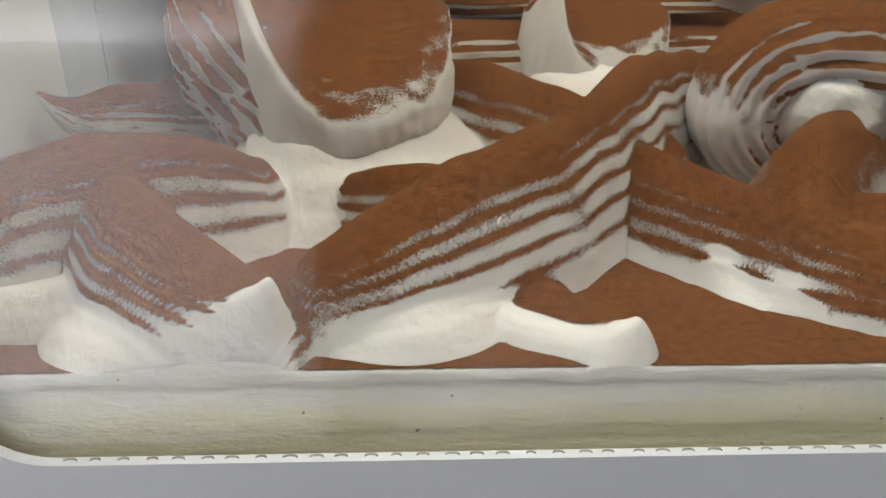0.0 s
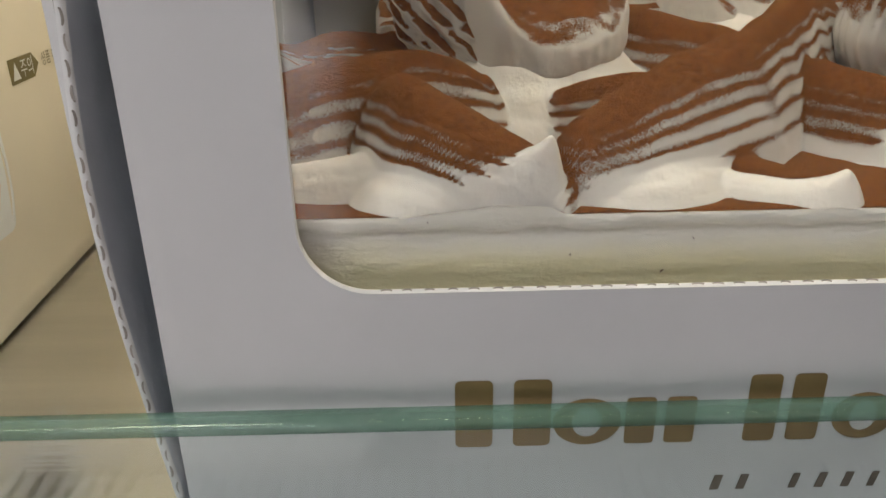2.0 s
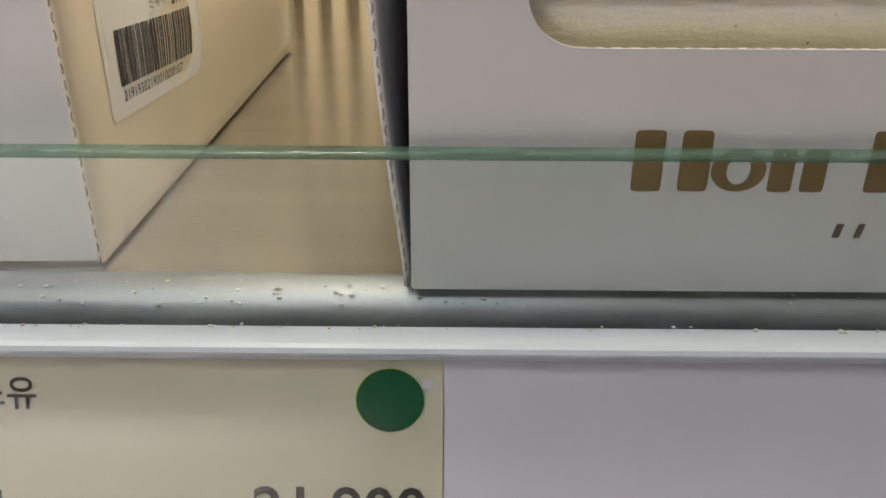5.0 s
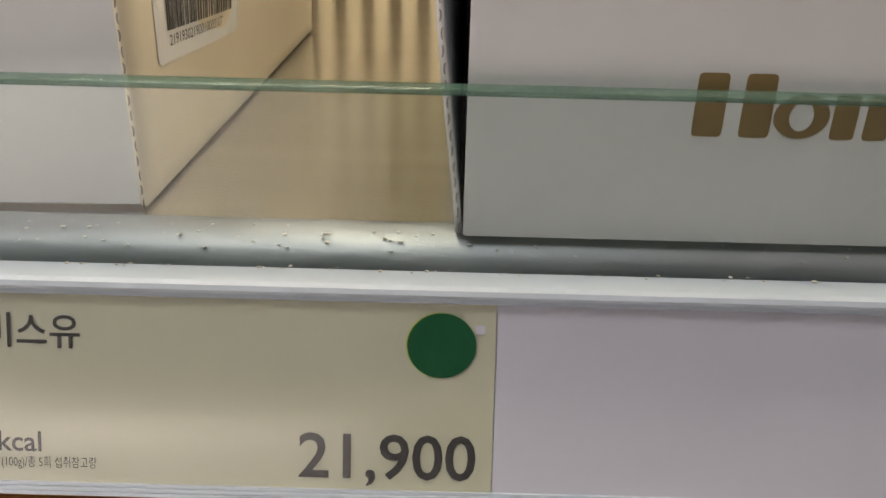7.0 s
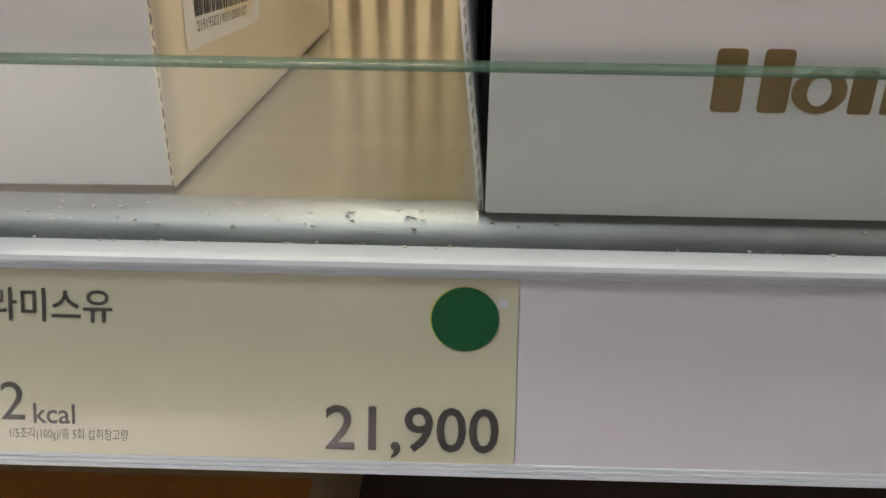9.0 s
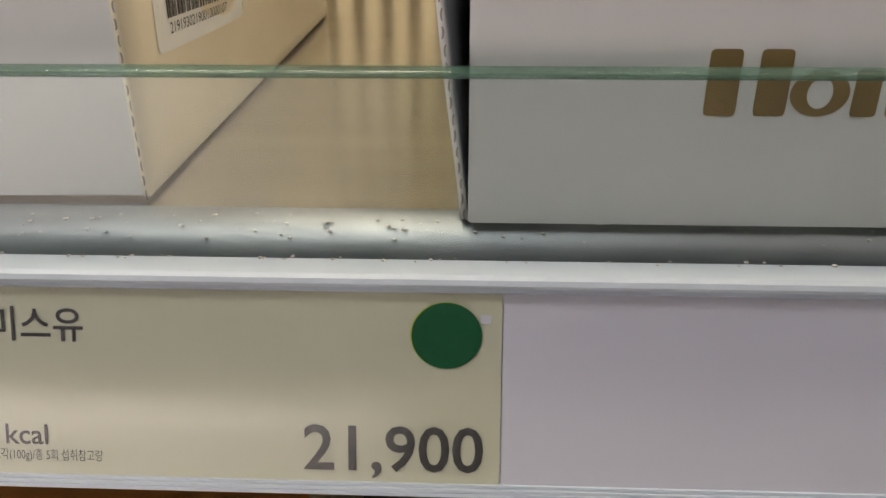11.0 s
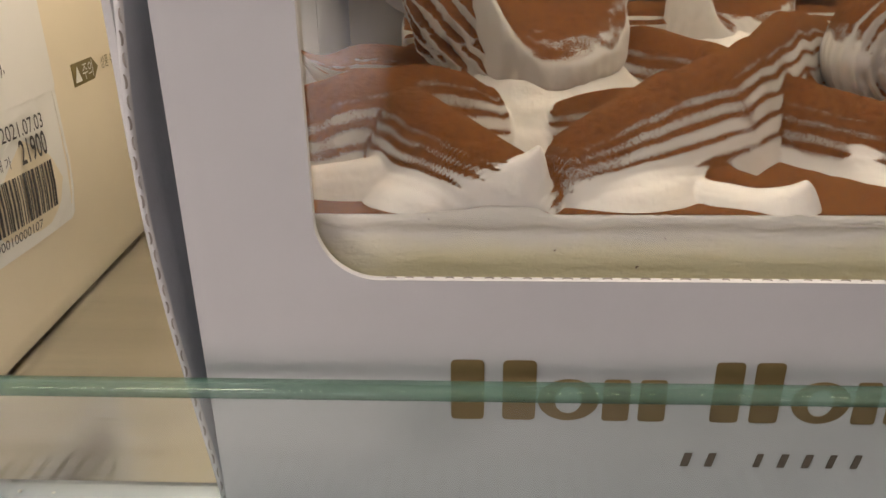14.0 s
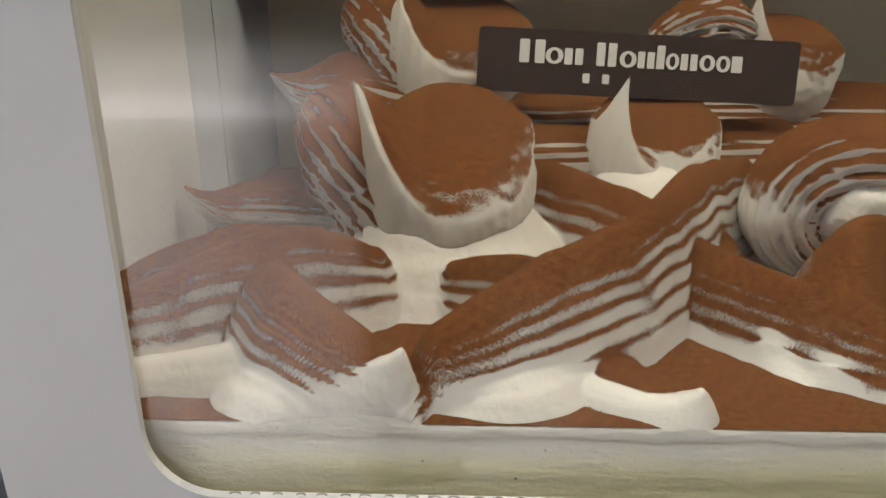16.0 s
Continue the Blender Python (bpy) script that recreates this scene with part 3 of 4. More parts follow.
seam = stuck("tuck_seam", [(0, 0), (0.055, 0.0010), (0.055, 0.0014), (0, 0.0005)], 0.1520, 0.0722, 0.0002, HOLLOW_SHADE, left_box, 3)
seam["label"] = "thin slit of the tucked flap"

# ---- goods on the shelf below ----
lower = thing("lower_shelf", "dark steel shelf below the price rail", "shelf")
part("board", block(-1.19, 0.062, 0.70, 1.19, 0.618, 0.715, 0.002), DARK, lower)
part("lip", block(-1.19, 0.05, 0.692, 1.19, 0.0615, 0.72, 0.002), GRILLE, lower, "grey front lip")
carton = thing("orange_carton", "orange carton with a pale edge on the lower shelf", "carton")
part("body", block(-0.42, 0.14, 0.7152, -0.1425, 0.40, 0.7990, 0.003), KRAFT, carton)
part("top_panel", block(-0.418, 0.142, 0.7991, -0.153, 0.212, 0.8005, 0.0006), ORANGE, carton, "orange printed top")


# ---- the cake ----
def spline(pts, n):
    p = np.array([pts[0], *pts, pts[-1]], float)
    out = []
    m = len(pts) - 1
    for k in range(n):
        u = k / (n - 1) * m
        i = min(int(u), m - 1)
        f = u - i
        a, b, c, d = p[i:i + 4]
        out.append(0.5 * (2 * b + (c - a) * f + (2 * a - 5 * b + 4 * c - d) * f * f + (3 * b - a - 3 * c + d) * f ** 3))
    return np.array(out)


def rope(name, pts, parent, ribs=24, amp=0.030, flat=0.86, mat=None, n=110, around=192, seed=0, blunt=(0.05, 0.05), twist=0.0, label="", ref=(0, 0, 1), deep=1.0, even=False):
    """A piped strand: a ribbed section swept along pts (x, y, z, radius), with soft lumps."""
    c = spline(pts, n)
    bm = bmesh.new()
    rows = []
    for k in range(n):
        a, b = c[max(0, k - 2), :3], c[min(n - 1, k + 2), :3]
        t = Vector(b - a).normalized()
        side = t.cross(Vector(ref)).normalized()
        up = side.cross(t).normalized()
        u = k / (n - 1)
        cap = 1.0
        if u < blunt[0]:
            cap = math.sqrt(max(0.0, 1 - (1 - u / blunt[0]) ** 2))
        if 1 - u < blunt[1]:
            cap = math.sqrt(max(0.0, 1 - (1 - (1 - u) / blunt[1]) ** 2))
        r = c[k, 3] * max(cap, 0.02)
        row = []
        for q in range(around):
            phi = math.tau * q / around
            w = math.cos(ribs * (phi + twist * u))
            rise = math.sin(phi)
            grip = 0.18 + 0.82 * min(1.0, max(0.0, (0.93 - rise) / 0.40)) * min(1.0, max(0.25, (rise + 0.75) / 0.4))
            if even:
                grip = 1.0
            groove = amp * grip * (0.75 + 1.3 * noise.noise(Vector((u * 9, phi * 2.5, seed * 1.7)))) * (abs(w) ** 0.7 * (1 if w > 0 else -1))
            lump = 0.10 * noise.noise(Vector((u * 5 + seed, phi * 0.9, seed * 3.1)))
            rag = 0.025 * noise.noise(Vector((u * 40 + seed, phi * 9, seed)))
            rr = r * (1 + groove + lump + rag)
            row.append(bm.verts.new(Vector(c[k, :3]) + side * (rr * deep * math.cos(phi)) + up * (rr * flat * math.sin(phi))))
        rows.append(row)
    for k in range(n - 1):
        for q in range(around):
            bm.faces.new((rows[k][q], rows[k][(q + 1) % around], rows[k + 1][(q + 1) % around], rows[k + 1][q]))
    bm.faces.new(rows[0][::-1]), bm.faces.new(rows[-1])
    return part(name, bm, mat or CREAM, parent, label, True)


def dollop(name, centre, radii, parent, lean=(0, 0), ribs=16, amp=0.06, rib_side=None, peak=(3.9, 0.74, 0.018, 0.2), mat=None, seed=0, squash=0.0, label=""):
    """A piped kiss: a squat ribbed ball, flattened on top, with one drawn-out point on its rim.
    peak: its bearing, its angle from the top, height and breadth."""
    bm = bmesh.new()
    nu, nv = 224, 96
    rows = []
    for j in range(nv + 1):
        th = math.pi * j / nv
        row = []
        for i in range(nu):
            ph = math.tau * i / nu
            d = Vector((math.sin(th) * math.cos(ph), math.sin(th) * math.sin(ph), math.cos(th)))
            w = math.cos(ribs * ph + 2.2 * math.cos(th) + 0.6 * noise.noise(d * 1.5))
            near = 1.0
            if rib_side is not None:
                near = max(0.0, min(1.0, -0.1 + 1.6 * math.cos(ph - rib_side)))
            groove = amp * near * math.sin(th) ** 0.6 * (abs(w) ** 0.7 * (1 if w > 0 else -1))
            lump = 0.08 * noise.noise(d * 2.2 + Vector((seed, 0, 0))) + 0.015 * noise.noise(d * 18)
            s = 1 + groove + lump
            co = Vector((d.x * radii[0] * s, d.y * radii[1] * s, d.z * radii[2] * s))
            if squash and co.z > squash * radii[2]:
                co.z = squash * radii[2] + (co.z - squash * radii[2]) * 0.25
            co.z += lean[0] * co.x + lean[1] * co.y
            turn = (ph - peak[0] + math.pi) % math.tau - math.pi
            rim = math.exp(-((th - peak[1]) / 0.30) ** 2)
            co.z += peak[2] * rim * (math.exp(-abs(turn / peak[3]) ** 1.5) + 0.16 * math.exp(-((turn - 0.5) / 0.75) ** 2))
            row.append(bm.verts.new(Vector(centre) + co))
        rows.append(row)
    for j in range(nv):
        for i in range(nu):
            bm.faces.new((rows[j][i], rows[j + 1][i], rows[j + 1][(i + 1) % nu], rows[j][(i + 1) % nu]))
    bmesh.ops.remove_doubles(bm, verts=bm.verts[:], dist=1e-6)
    return part(name, bm, mat or CREAM, parent, label, True)


def kiss(name, centre, radius, tilt, foot, spike, parent, lip=0.0042, lip_bearing=4.5, ribs=40, amp=0.03, rib_bearing=0.0, seed=0, mat=None):
    """A piped kiss: a bowl on a narrow foot with a tilted round top and one drawn-out blade on its rim.
    foot: (dx, dy, z, radius); spike: (bearing, height, breadth towards either side, lean outwards)."""
    bm = bmesh.new()
    nu, ns, nq = 288, 40, 44
    rows = []
    for j in range(ns + nq):
        on_side = j < ns
        s = j / ns if on_side else 1.0
        q = 1.0 if on_side else 1 - (j - ns) / nq
        row = []
        for i in range(nu):
            ph = math.tau * i / nu
            cx, sy = math.cos(ph), math.sin(ph)
            d = Vector((cx, sy, s * 2 - q))
            edge = radius * (1 + 0.05 * noise.noise(Vector((cx * 1.3, sy * 1.3, seed))))
            slip = lip * (1 + 0.7 * math.cos(ph - lip_bearing))
            near = max(0.0, min(1.0, -0.2 + 1.7 * math.cos(ph - rib_bearing)))
            w = math.cos(ribs * ph + 2.5 * s)
            rib = amp * near * (abs(w) ** 0.7 * (1 if w > 0 else -1))
            scallop = 0.013 * max(0.0, math.sin(ph) - 0.2) * math.cos(34 * ph)
            flat_z = tilt[0] * edge * cx + tilt[1] * edge * sy
            rim_z = centre[2] + flat_z - slip
            if on_side:
                rise = math.sin(s * math.pi / 2)
                r = (foot[3] + (edge - foot[3]) * rise ** 0.8) * (1 + rib + scallop * s) * (1 + 0.05 * math.sin(s * math.pi))
                x = centre[0] + foot[0] * (1 - s) + r * cx
                y = centre[1] + foot[1] * (1 - s) + r * sy
                z = foot[2] + (rim_z - foot[2]) * s
                lift = math.exp(-((1 - s) / 0.22) ** 2)
            else:
                r = edge * q * (1 + (rib + scallop) * q ** 6)
                x, y = centre[0] + r * cx, centre[1] + r * sy
                k = min(1.0, (1 - q) / 0.24)
                z = centre[2] + flat_z * q - slip * (1 - math.sin(k * math.pi / 2)) - 0.0012 * (1 - q)
                lift = math.exp(-((1 - q) / 0.10) ** 2)
            turn = (ph - spike[0] + math.pi) % math.tau - math.pi
            wide = spike[2][0] if turn < 0 else spike[2][1]
            point = lift * math.exp(-abs(turn / wide) ** 1.1)
            lump = 0.0011 * noise.noise(Vector((x * 110, y * 110, z * 110 + seed))) + 0.0003 * noise.noise(Vector((x * 420, y * 420, z * 420)))
            x += spike[3] * point * point * math.cos(spike[0]) + lump * cx
            y += spike[3] * point * point * math.sin(spike[0]) + lump * sy
            row.append(bm.verts.new((x, y, z + spike[1] * point + (0.6 * lump if not on_side else 0))))
        rows.append(row)
    for j in range(len(rows) - 1):
        for i in range(nu):
            bm.faces.new((rows[j][i], rows[j][(i + 1) % nu], rows[j + 1][(i + 1) % nu], rows[j + 1][i]))
    bm.faces.new(rows[0][::-1]), bm.faces.new(rows[-1])
    return part(name, bm, mat or KISS, parent, "", True)


cake = thing("tiramisu_cake", "tiramisu cake with piped cream dusted in cocoa", "cake")
bm = block(-0.0735, 0.0672, 1.0020, 0.130, 0.212, 1.0602, 0.0012, 2)
part("base", bm, SPONGE, cake, "pale yellow custard side under white cream")
bm = bmesh.new()
nx, ny = 120, 90
grid = []
for i in range(nx + 1):
    row = []
    for j in range(ny + 1):
        x, y = -0.0730 + 0.2022 * i / nx, 0.0668 + 0.1445 * j / ny
        h = 0.0009 * noise.noise(Vector((x * 90, y * 90, 0))) + 0.0005 * noise.noise(Vector((x * 320, y * 320, 4)))
        rim = min(i, nx - i, j, ny - j)
        row.append(bm.verts.new((x, y, 1.0613 + 0.6 * h * min(1, rim / 4) - (0.0002 if rim == 0 else 0))))
    grid.append(row)
for i in range(nx):
    for j in range(ny):
        bm.faces.new((grid[i][j], grid[i + 1][j], grid[i + 1][j + 1], grid[i][j + 1]))
part("cocoa_top", bm, COCOA, cake, "top covered in cocoa powder", True)

# piped strands and the smooth cream run together between them, as one soft relief that is cut up strand by strand:
# name, way (x, y, top, half width), ribs over the half width, height of a rib
STRANDS = [
    ("diagonal_strand", [(-0.0130, 0.0765, 1.0735, 0.0075), (-0.0069, 0.0795, 1.0765, 0.0098), (0.0019, 0.0845, 1.0802, 0.0112), (0.0116, 0.0915, 1.0822, 0.0114), (0.0183, 0.0975, 1.0828, 0.0110), (0.0259, 0.1060, 1.0846, 0.0108), (0.0353, 0.1180, 1.0873, 0.0110), (0.0443, 0.1290, 1.0858, 0.0105), (0.052, 0.140, 1.084, 0.0105)], 9.0, 0.00046),
    ("front_strand", [(-0.0430, 0.0930, 1.0760, 0.0085), (-0.0415, 0.0865, 1.0784, 0.0105), (-0.0360, 0.0800, 1.0768, 0.0115), (-0.0285, 0.0752, 1.0735, 0.0108), (-0.0215, 0.0722, 1.0700, 0.0080)], 9.0, 0.00060),
    ("left_strand", [(-0.0760, 0.0865, 1.0710, 0.0072), (-0.067, 0.0880, 1.0735, 0.0078), (-0.060, 0.0905, 1.0762, 0.0088), (-0.051, 0.0940, 1.0790, 0.0100), (-0.042, 0.0980, 1.0802, 0.0105), (-0.033, 0.1020, 1.0785, 0.0095), (-0.027, 0.1050, 1.0745, 0.0070)], 6.0, 0.0004),
    ("side_strand", [(-0.0760, 0.0965, 1.0700, 0.0070), (-0.068, 0.0990, 1.0742, 0.0080), (-0.061, 0.1020, 1.0768, 0.0085), (-0.051, 0.1085, 1.0775, 0.0090), (-0.040, 0.1160, 1.0745, 0.0085)], 6.0, 0.0004),
    ("right_strand", [(0.026, 0.1130, 1.0765, 0.0090), (0.036, 0.1030, 1.0758, 0.0100), (0.048, 0.0925, 1.0735, 0.0102), (0.060, 0.0825, 1.0722, 0.0104), (0.078, 0.0765, 1.0715, 0.0100), (0.110, 0.0755, 1.0715, 0.0100)], 7.0, 0.00045),
    ("nose_strand", [(0.0525, 0.0875, 1.0752, 0.0090), (0.0555, 0.0935, 1.0795, 0.0112), (0.0600, 0.1010, 1.0812, 0.0115), (0.070, 0.112, 1.081, 0.0115)], 6.0, 0.00006),
    ("corner_strand", [(0.058, 0.0940, 1.0730, 0.0095), (0.070, 0.0850, 1.0750, 0.0105), (0.086, 0.0795, 1.0750, 0.0105), (0.112, 0.0785, 1.0750, 0.0105)], 7.0, 0.00045),
    ("middle_strand", [(-0.0110, 0.1060, 1.0715, 0.0066), (-0.0055, 0.1025, 1.0742, 0.0084), (0.0010, 0.0985, 1.0755, 0.0092), (0.012, 0.0935, 1.074, 0.009)], 6.0, 0.00055),
    ("cross_strand", [(0.000, 0.1510, 1.0800, 0.0110), (0.014, 0.1370, 1.0812, 0.0122), (0.030, 0.1230, 1.0785, 0.0115), (0.040, 0.114, 1.075, 0.0100)], 7.0, 0.0005),
    ("short_strand", [(0.0060, 0.0890, 1.0665, 0.0090), (0.0130, 0.0815, 1.0655, 0.0080), (0.0195, 0.0748, 1.0648, 0.0066), (0.0240, 0.0712, 1.0640, 0.0050)], 5.0, 0.00005),
    ("cream_bed", [(-0.042, 0.0800, 1.0685, 0.0080), (-0.050, 0.0790, 1.0670, 0.0062), (-0.058, 0.0774, 1.0662, 0.0050), (-0.074, 0.0735, 1.0652, 0.0050)], 3.0, 0.0001),
    ("cream_bed", [(-0.0405, 0.0755, 1.0664, 0.0098), (-0.034, 0.0712, 1.0656, 0.0082), (-0.027, 0.0698, 1.0660, 0.0074), (-0.0215, 0.0694, 1.0672, 0.0058)], 3.0, 0.00012),
    ("cream_bed", [(-0.0105, 0.0740, 1.0650, 0.0060), (-0.001, 0.0755, 1.0668, 0.0085), (0.006, 0.0825, 1.0680, 0.0090)], 3.0, 0.00012),
    ("cream_bed", [(0.0000, 0.0800, 1.0670, 0.0080), (0.0080, 0.0772, 1.0642, 0.0042), (0.0155, 0.0725, 1.0638, 0.0040), (0.0235, 0.0692, 1.0636, 0.0042)], 3.0, 0.00005),
    ("cream_bed", [(0.044, 0.0890, 1.0670, 0.0055), (0.0455, 0.0835, 1.0635, 0.0042), (0.0465, 0.0812, 1.0622, 0.0034)], 3.0, 0.00005),
    ("cream_bed", [(0.054, 0.0860, 1.0690, 0.0105), (0.062, 0.0880, 1.0700, 0.0115)], 3.0, 0.0001),
    ("fold_tail", [(-0.0270, 0.0706, 1.0675, 0.0070), (-0.0222, 0.0700, 1.0702, 0.0050), (-0.0192, 0.0698, 1.0722, 0.0030)], 3.0, 0.00005),
    ("torn_tip", [(0.0220, 0.0705, 1.0640, 0.0052), (0.0252, 0.0697, 1.0662, 0.0034)], 3.0, 0.00005),
    ("cream_bed", [(-0.018, 0.1275, 1.0832, 0.0275), (-0.012, 0.1285, 1.0832, 0.0275)], 5.0, 0.0003),
    ("cream_bed", [(-0.032, 0.1120, 1.0700, 0.0120), (-0.022, 0.1090, 1.0685, 0.0095), (-0.014, 0.1070, 1.0675, 0.0080)], 3.0, 0.0001),
    ("cream_bed", [(0.036, 0.1550, 1.0820, 0.0230), (0.040, 0.1570, 1.0820, 0.0230)], 4.0, 0.0003),
]
SMOOTH = {"cream_bed": "smooth white cream run together under the strands", "fold_tail": "smooth white pulled tail", "torn_tip": "torn white end of the strand"}
FOOT = 1.0604
xs, ys = np.arange(-0.0748, 0.1270, 0.00036), np.arange(0.0664, 0.1860, 0.00036)
gx, gy = np.meshgrid(xs, ys, indexing="ij")
spots = [Vector((x, y, 0)) for x in xs for y in ys]
sway = np.array([noise.noise(p * 140) for p in spots]).reshape(gx.shape)
crumple = np.array([noise.noise(p * 520) for p in spots]).reshape(gx.shape)
piled, powder, tallest, owner = np.zeros_like(gx), np.zeros_like(gx), np.full(gx.shape, 0.0002), np.full(gx.shape, -1)
for number, (strand_name, way, ribs, rib_height) in enumerate(STRANDS):
    near, lift, along = np.full(gx.shape, 9.0), np.zeros_like(gx), np.zeros_like(gx)
    points = spline(way, 16 * len(way))
    for k, (x, y, z, w) in enumerate(points):
        u = np.hypot(gx - x, gy - y) / w
        closer = u < near
        near[closer], lift[closer], along[closer] = u[closer], z - FOOT, k / len(points)
    near = near + 0.045 * sway + 0.005 * crumple
    loaf = np.cos(math.pi / 2 * np.clip(near, 0, 1)) ** 0.85
    apron = 0.5 + 0.5 * np.cos(math.pi * np.clip(near / 1.32, 0, 1))
    band = np.clip((near - 0.30) / 0.16, 0, 1) * np.clip((1.00 - near) / 0.12, 0, 1)
    strength = 0.75 + 0.8 * np.sin(along * 17 + number) * sway
    height = lift * (0.80 * loaf + 0.20 * apron) * (1 + 0.05 * sway) + rib_height * strength * band * np.cos(math.tau * ribs * near)
    share = np.exp(1500 * np.clip(height, 0, 0.04)) - 1
    piled += share
    if strand_name not in SMOOTH:
        powder += share * np.clip((1.16 - near + 0.10 * sway) / 0.26, 0, 1)
    ahead = height > tallest
    tallest[ahead], owner[ahead] = height[ahead], number
powder = powder / (piled + 1e-9)
rolled = np.clip((gy - 0.0661) / 0.0032, 0, 1)
level = FOOT + np.log1p(piled) / 1500 * np.sqrt(1 - (1 - rolled) ** 2) + 0.00008 * crumple
relief = np.stack([gx, gy, level], axis=-1)
slope_x, slope_y = np.gradient(level, xs, ys)
upright = np.stack([-slope_x, -slope_y, np.ones_like(level)], axis=-1)
upright /= np.linalg.norm(upright, axis=-1, keepdims=True)
corner = owner[:-1, :-1]
for strand_name in dict.fromkeys(row[0] for row in STRANDS):
    mine = [n for n, row in enumerate(STRANDS) if row[0] == strand_name]
    ci, cj = np.nonzero(np.isin(corner, mine))
    wide = len(ys)
    quads = np.stack([ci * wide + cj, (ci + 1) * wide + cj, (ci + 1) * wide + cj + 1, ci * wide + cj + 1], axis=-1)
    used, index = np.unique(quads, return_inverse=True)
    me = bpy.data.meshes.new(strand_name)
    me.from_pydata(relief.reshape(-1, 3)[used].tolist(), [], index.reshape(-1, 4).tolist())
    me.polygons.foreach_set("use_smooth", [True] * len(me.polygons))
    me.normals_split_custom_set_from_vertices(upright.reshape(-1, 3)[used].tolist())
    me.attributes.new("powder", "FLOAT", "POINT").data.foreach_set("value", powder.reshape(-1)[used].astype(np.float32))
    me.materials.append(PIPED)
    ob = new(strand_name, me)
    ob.parent = cake
    if strand_name in SMOOTH:
        ob["label"] = SMOOTH[strand_name]

# white cream along the upper front rim of the cake, level with the strands that end there
bm = bmesh.new()
rim_rows = []
for i in range(0, len(xs), 2):
    low = 1.0588 + 0.0008 * noise.noise(Vector((xs[i] * 130, 0, 5)))
    rim_rows.append([bm.verts.new((xs[i], 0.0665, max(level[i, 0], 1.0611) + 0.0002 * noise.noise(Vector((xs[i] * 700, 0, 9))))), bm.verts.new((xs[i], 0.0661, 1.0600)), bm.verts.new((xs[i], 0.0668, low))])
for a, b in zip(rim_rows, rim_rows[1:]):
    for k in range(2):
        bm.faces.new((a[k], b[k], b[k + 1], a[k + 1]))
part("rim_cream", bm, SPONGE, cake, "white cream rim", True)

rope("left_leaf", [(-0.0725, 0.1335, 1.0775, 0.0005), (-0.0690, 0.1340, 1.0742, 0.0028), (-0.0640, 0.1350, 1.0720, 0.0058), (-0.054, 0.1360, 1.0715, 0.0078), (-0.036, 0.140, 1.069, 0.008)], cake, seed=11, amp=0.012)

# kisses and scrolls
kiss("large_kiss", (-0.0135, 0.1285, 1.0905), 0.0182, (0.0, 0.50), (-0.002, 0.0, 1.0680, 0.0165), (3.72, 0.0245, (0.15, 0.46), 0.0035), cake, lip=0.0036, seed=2, amp=0.004, rib_bearing=0.0)
rope("kiss_pleats", [(-0.0440, 0.1450, 1.0925, 0.0050), (-0.0390, 0.1400, 1.0905, 0.0105), (-0.0325, 0.1330, 1.0850, 0.0135), (-0.0260, 0.1270, 1.0770, 0.0130), (-0.0200, 0.1230, 1.0690, 0.0110)], cake, seed=4, mat=PLEAT, ribs=22, amp=0.055, blunt=(0.16, 0.05), even=True, label="ribbed pleats beside the kiss")
rope("scroll", [(0.0650, 0.1160, 1.0730, 0.0060), (0.0580, 0.1160, 1.0722, 0.0074), (0.0540, 0.1170, 1.0775, 0.0084), (0.0560, 0.1180, 1.0842, 0.0090), (0.0645, 0.1190, 1.0872, 0.0096), (0.0780, 0.1190, 1.0858, 0.0105), (0.0920, 0.1180, 1.0800, 0.0110), (0.103, 0.117, 1.072, 0.0110)], cake, seed=26, mat=PLEAT, ref=(0, 1, 0), flat=1.0, ribs=20, amp=0.036, n=150, even=True)
dollop("scroll_heart", (0.0670, 0.1175, 1.0785), (0.0130, 0.0110, 0.0100), cake, ribs=14, amp=0.01, peak=(0, 0, 0, 1), seed=5, mat=CREAM_THIN)
kiss("small_kiss", (0.0380, 0.1620, 1.0885), 0.0158, (0.0, 0.42), (-0.002, 0.0, 1.0680, 0.0115), (3.75, 0.0215, (0.40, 0.40), -0.0050), cake, lip=0.0040, lip_bearing=3.9, amp=0.0, seed=8)
kiss("back_kiss", (-0.0130, 0.1930, 1.1090), 0.0215, (0.0, 0.35), (-0.002, 0.0, 1.0800, 0.0150), (3.95, 0.0200, (0.30, 0.40), 0.0), cake, lip=0.0042, amp=0.02, rib_bearing=3.14, seed=11)
rope("back_pleats", [(-0.0400, 0.2010, 1.1120, 0.0070), (-0.0340, 0.1950, 1.1080, 0.0120), (-0.0270, 0.1890, 1.0990, 0.0125), (-0.0210, 0.1850, 1.0890, 0.0110)], cake, seed=37, mat=PLEAT, ribs=20, amp=0.05, blunt=(0.16, 0.05), even=True, label="ribbed pleats beside the kiss")
kiss("far_kiss", (0.0790, 0.1920, 1.1070), 0.0140, (0.0, 0.30), (0.0, 0.0, 1.0830, 0.0110), (3.7, 0.0180, (0.30, 0.40), 0.0), cake, lip=0.0035, amp=0.0, seed=17, mat=PLEAT)
rope("far_scroll", [(0.0430, 0.1890, 1.1015, 0.0060), (0.0490, 0.1880, 1.1070, 0.0075), (0.0570, 0.1890, 1.1090, 0.0080), (0.0660, 0.1920, 1.1050, 0.0080)], cake, seed=29, mat=PLEAT, ribs=18, amp=0.05, blunt=(0.12, 0.05), even=True)
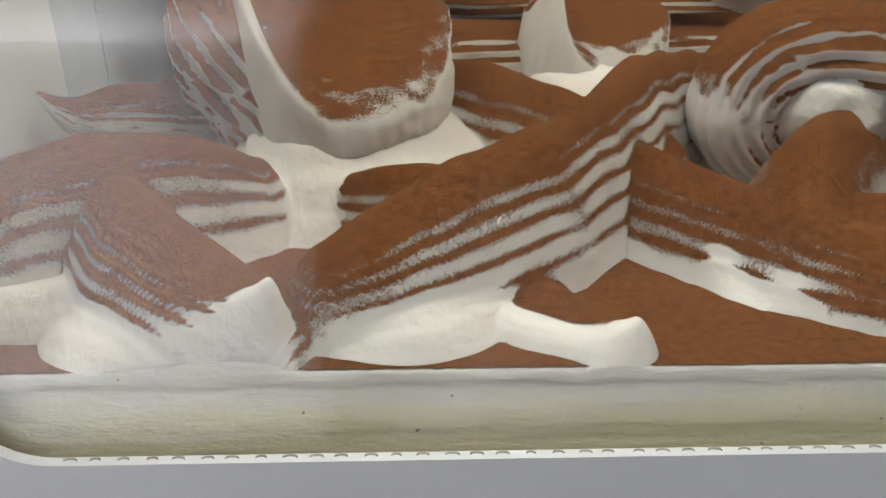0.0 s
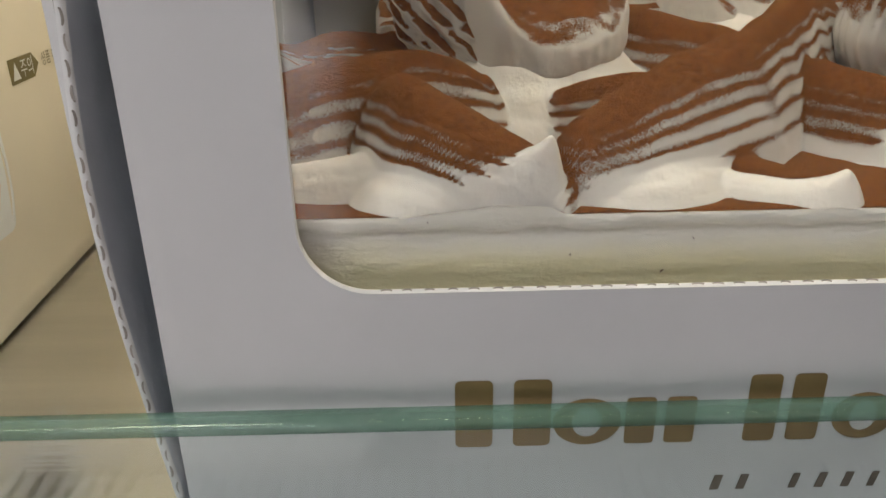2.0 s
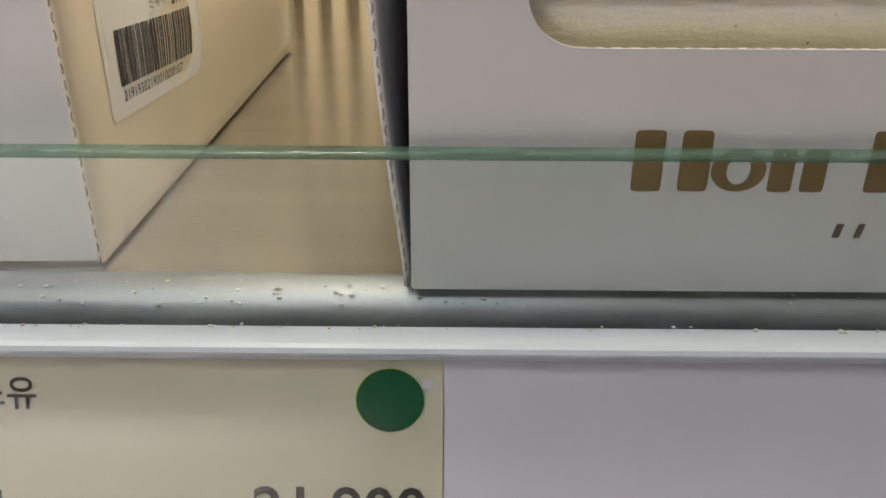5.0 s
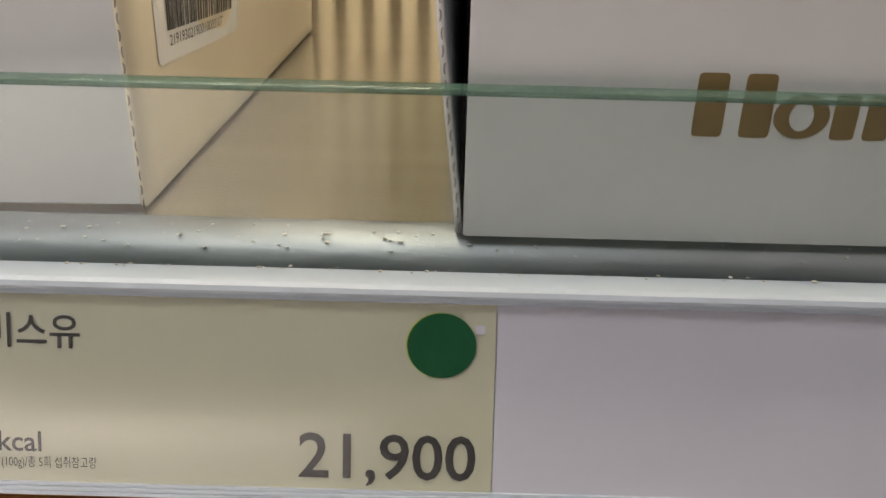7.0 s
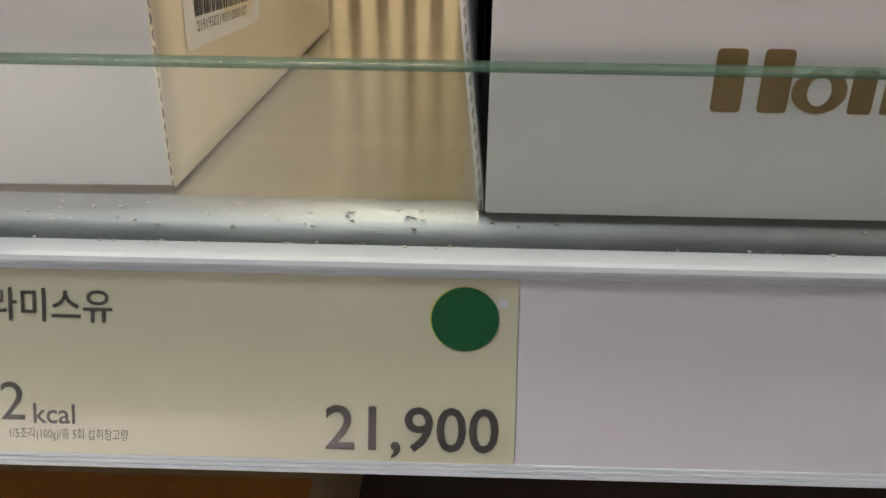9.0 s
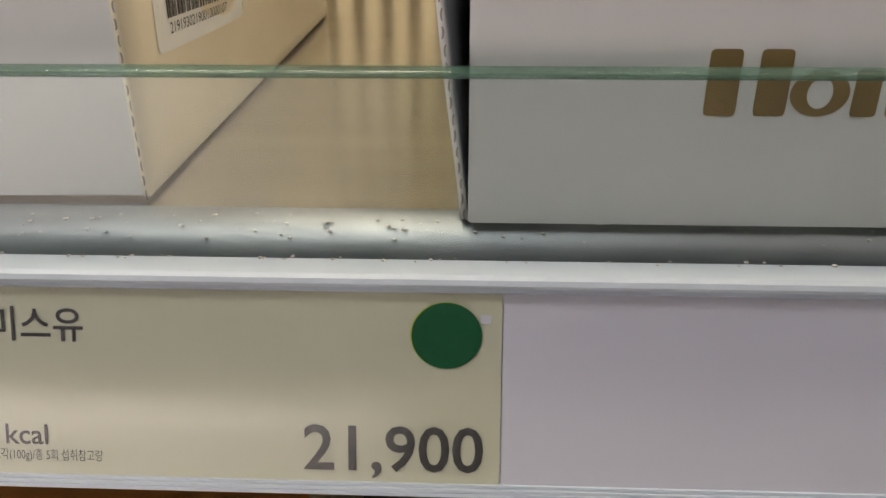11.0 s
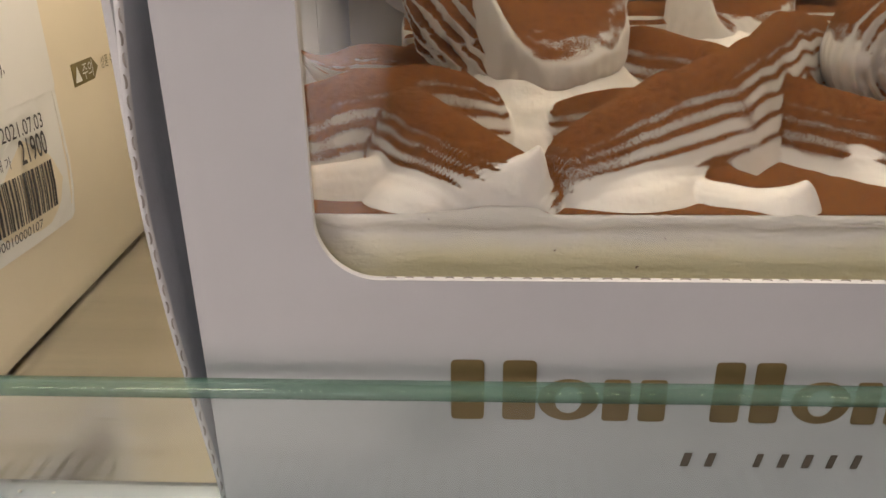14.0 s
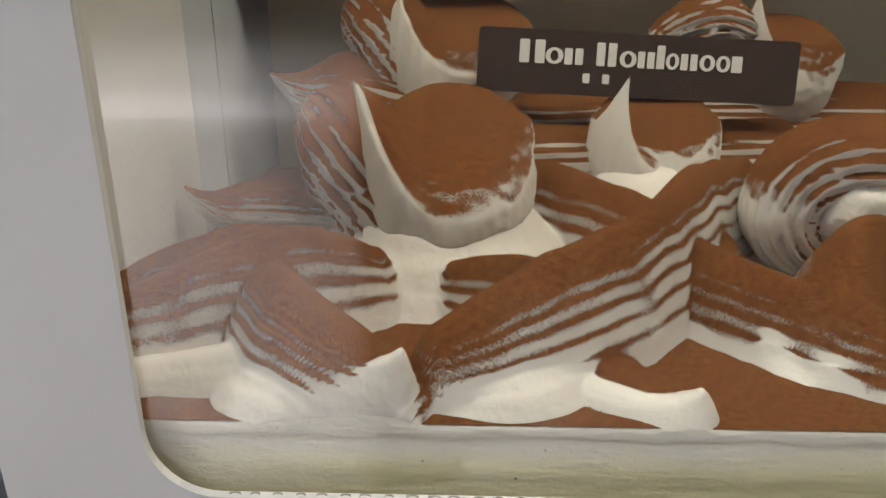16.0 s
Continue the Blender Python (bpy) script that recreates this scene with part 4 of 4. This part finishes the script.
rope("back_strand", [(-0.0655, 0.1900, 1.0945, 0.0005), (-0.0600, 0.1890, 1.0915, 0.0040), (-0.051, 0.1870, 1.0890, 0.0100), (-0.038, 0.1860, 1.0880, 0.0140), (0.000, 0.186, 1.080, 0.0115), (0.04, 0.19, 1.080, 0.0115), (0.125, 0.19, 1.080, 0.0115)], cake, seed=12)
rope("back_strand", [(-0.050, 0.1620, 1.0720, 0.0120), (-0.02, 0.1640, 1.0740, 0.0120), (0.02, 0.1720, 1.0740, 0.0120), (0.08, 0.178, 1.074, 0.0120)], cake, seed=13)
rope("back_strand", [(-0.050, 0.1960, 1.0760, 0.0130), (0.00, 0.1960, 1.0800, 0.0130), (0.06, 0.196, 1.0820, 0.0130), (0.120, 0.196, 1.080, 0.0130)], cake, seed=15)

# ---- chocolate plaque ----
plaque = thing("chocolate_plaque", "dark chocolate plaque with white print on the cake", "plaque")
PM = pose(-0.0073, 0.1680, 1.0937, 90 - 12, 2.6, 0)
part("tablet", plate([rounded(0, 0, 0.081, 0.0158, 0.0012, 4)], 0.0022, PM @ pose(0, 0, 0, -90)), PLAQUE, plaque)
brand_shapes(plaque, PLAQUE_INK, PM @ pose(0.0105, 0.0074, 0.0001), 0.0580, 0.0058)
for k in range(2):
    part("small_mark_bar", flat_shape(rounded(0, 0, 0.0018, 0.0024, 0.0002, 2), PM @ pose(0.0268 + 0.005 * k, 0.0030, 0.0001)), PLAQUE_INK, plaque)

# ---- crumbs ----
random.seed(3)
bm = bmesh.new()
for k in range(260):
    x = random.uniform(-0.22, 0.14)
    if random.random() < 0.7:
        a = radians(random.uniform(20, 62))
        p = Vector((x, 0.0702 - 0.0098 * math.sin(a), 0.9927 + 0.0077 * math.cos(a)))
    else:
        p = Vector((x, random.uniform(0.0530, 0.0549), 0.9958))
    s = random.uniform(0.00015, 0.0006)
    made = bmesh.ops.create_icosphere(bm, subdivisions=1, radius=s)["verts"]
    for v in made:
        v.co = Vector((v.co.x * random.uniform(0.6, 1.6), v.co.y * random.uniform(0.6, 1.3), v.co.z * 0.5)) + p
tagged(finish("crumbs", bm, CRUMB), "pale paint flakes and crumbs on the shelf edge", "crumbs", kind="stuff")
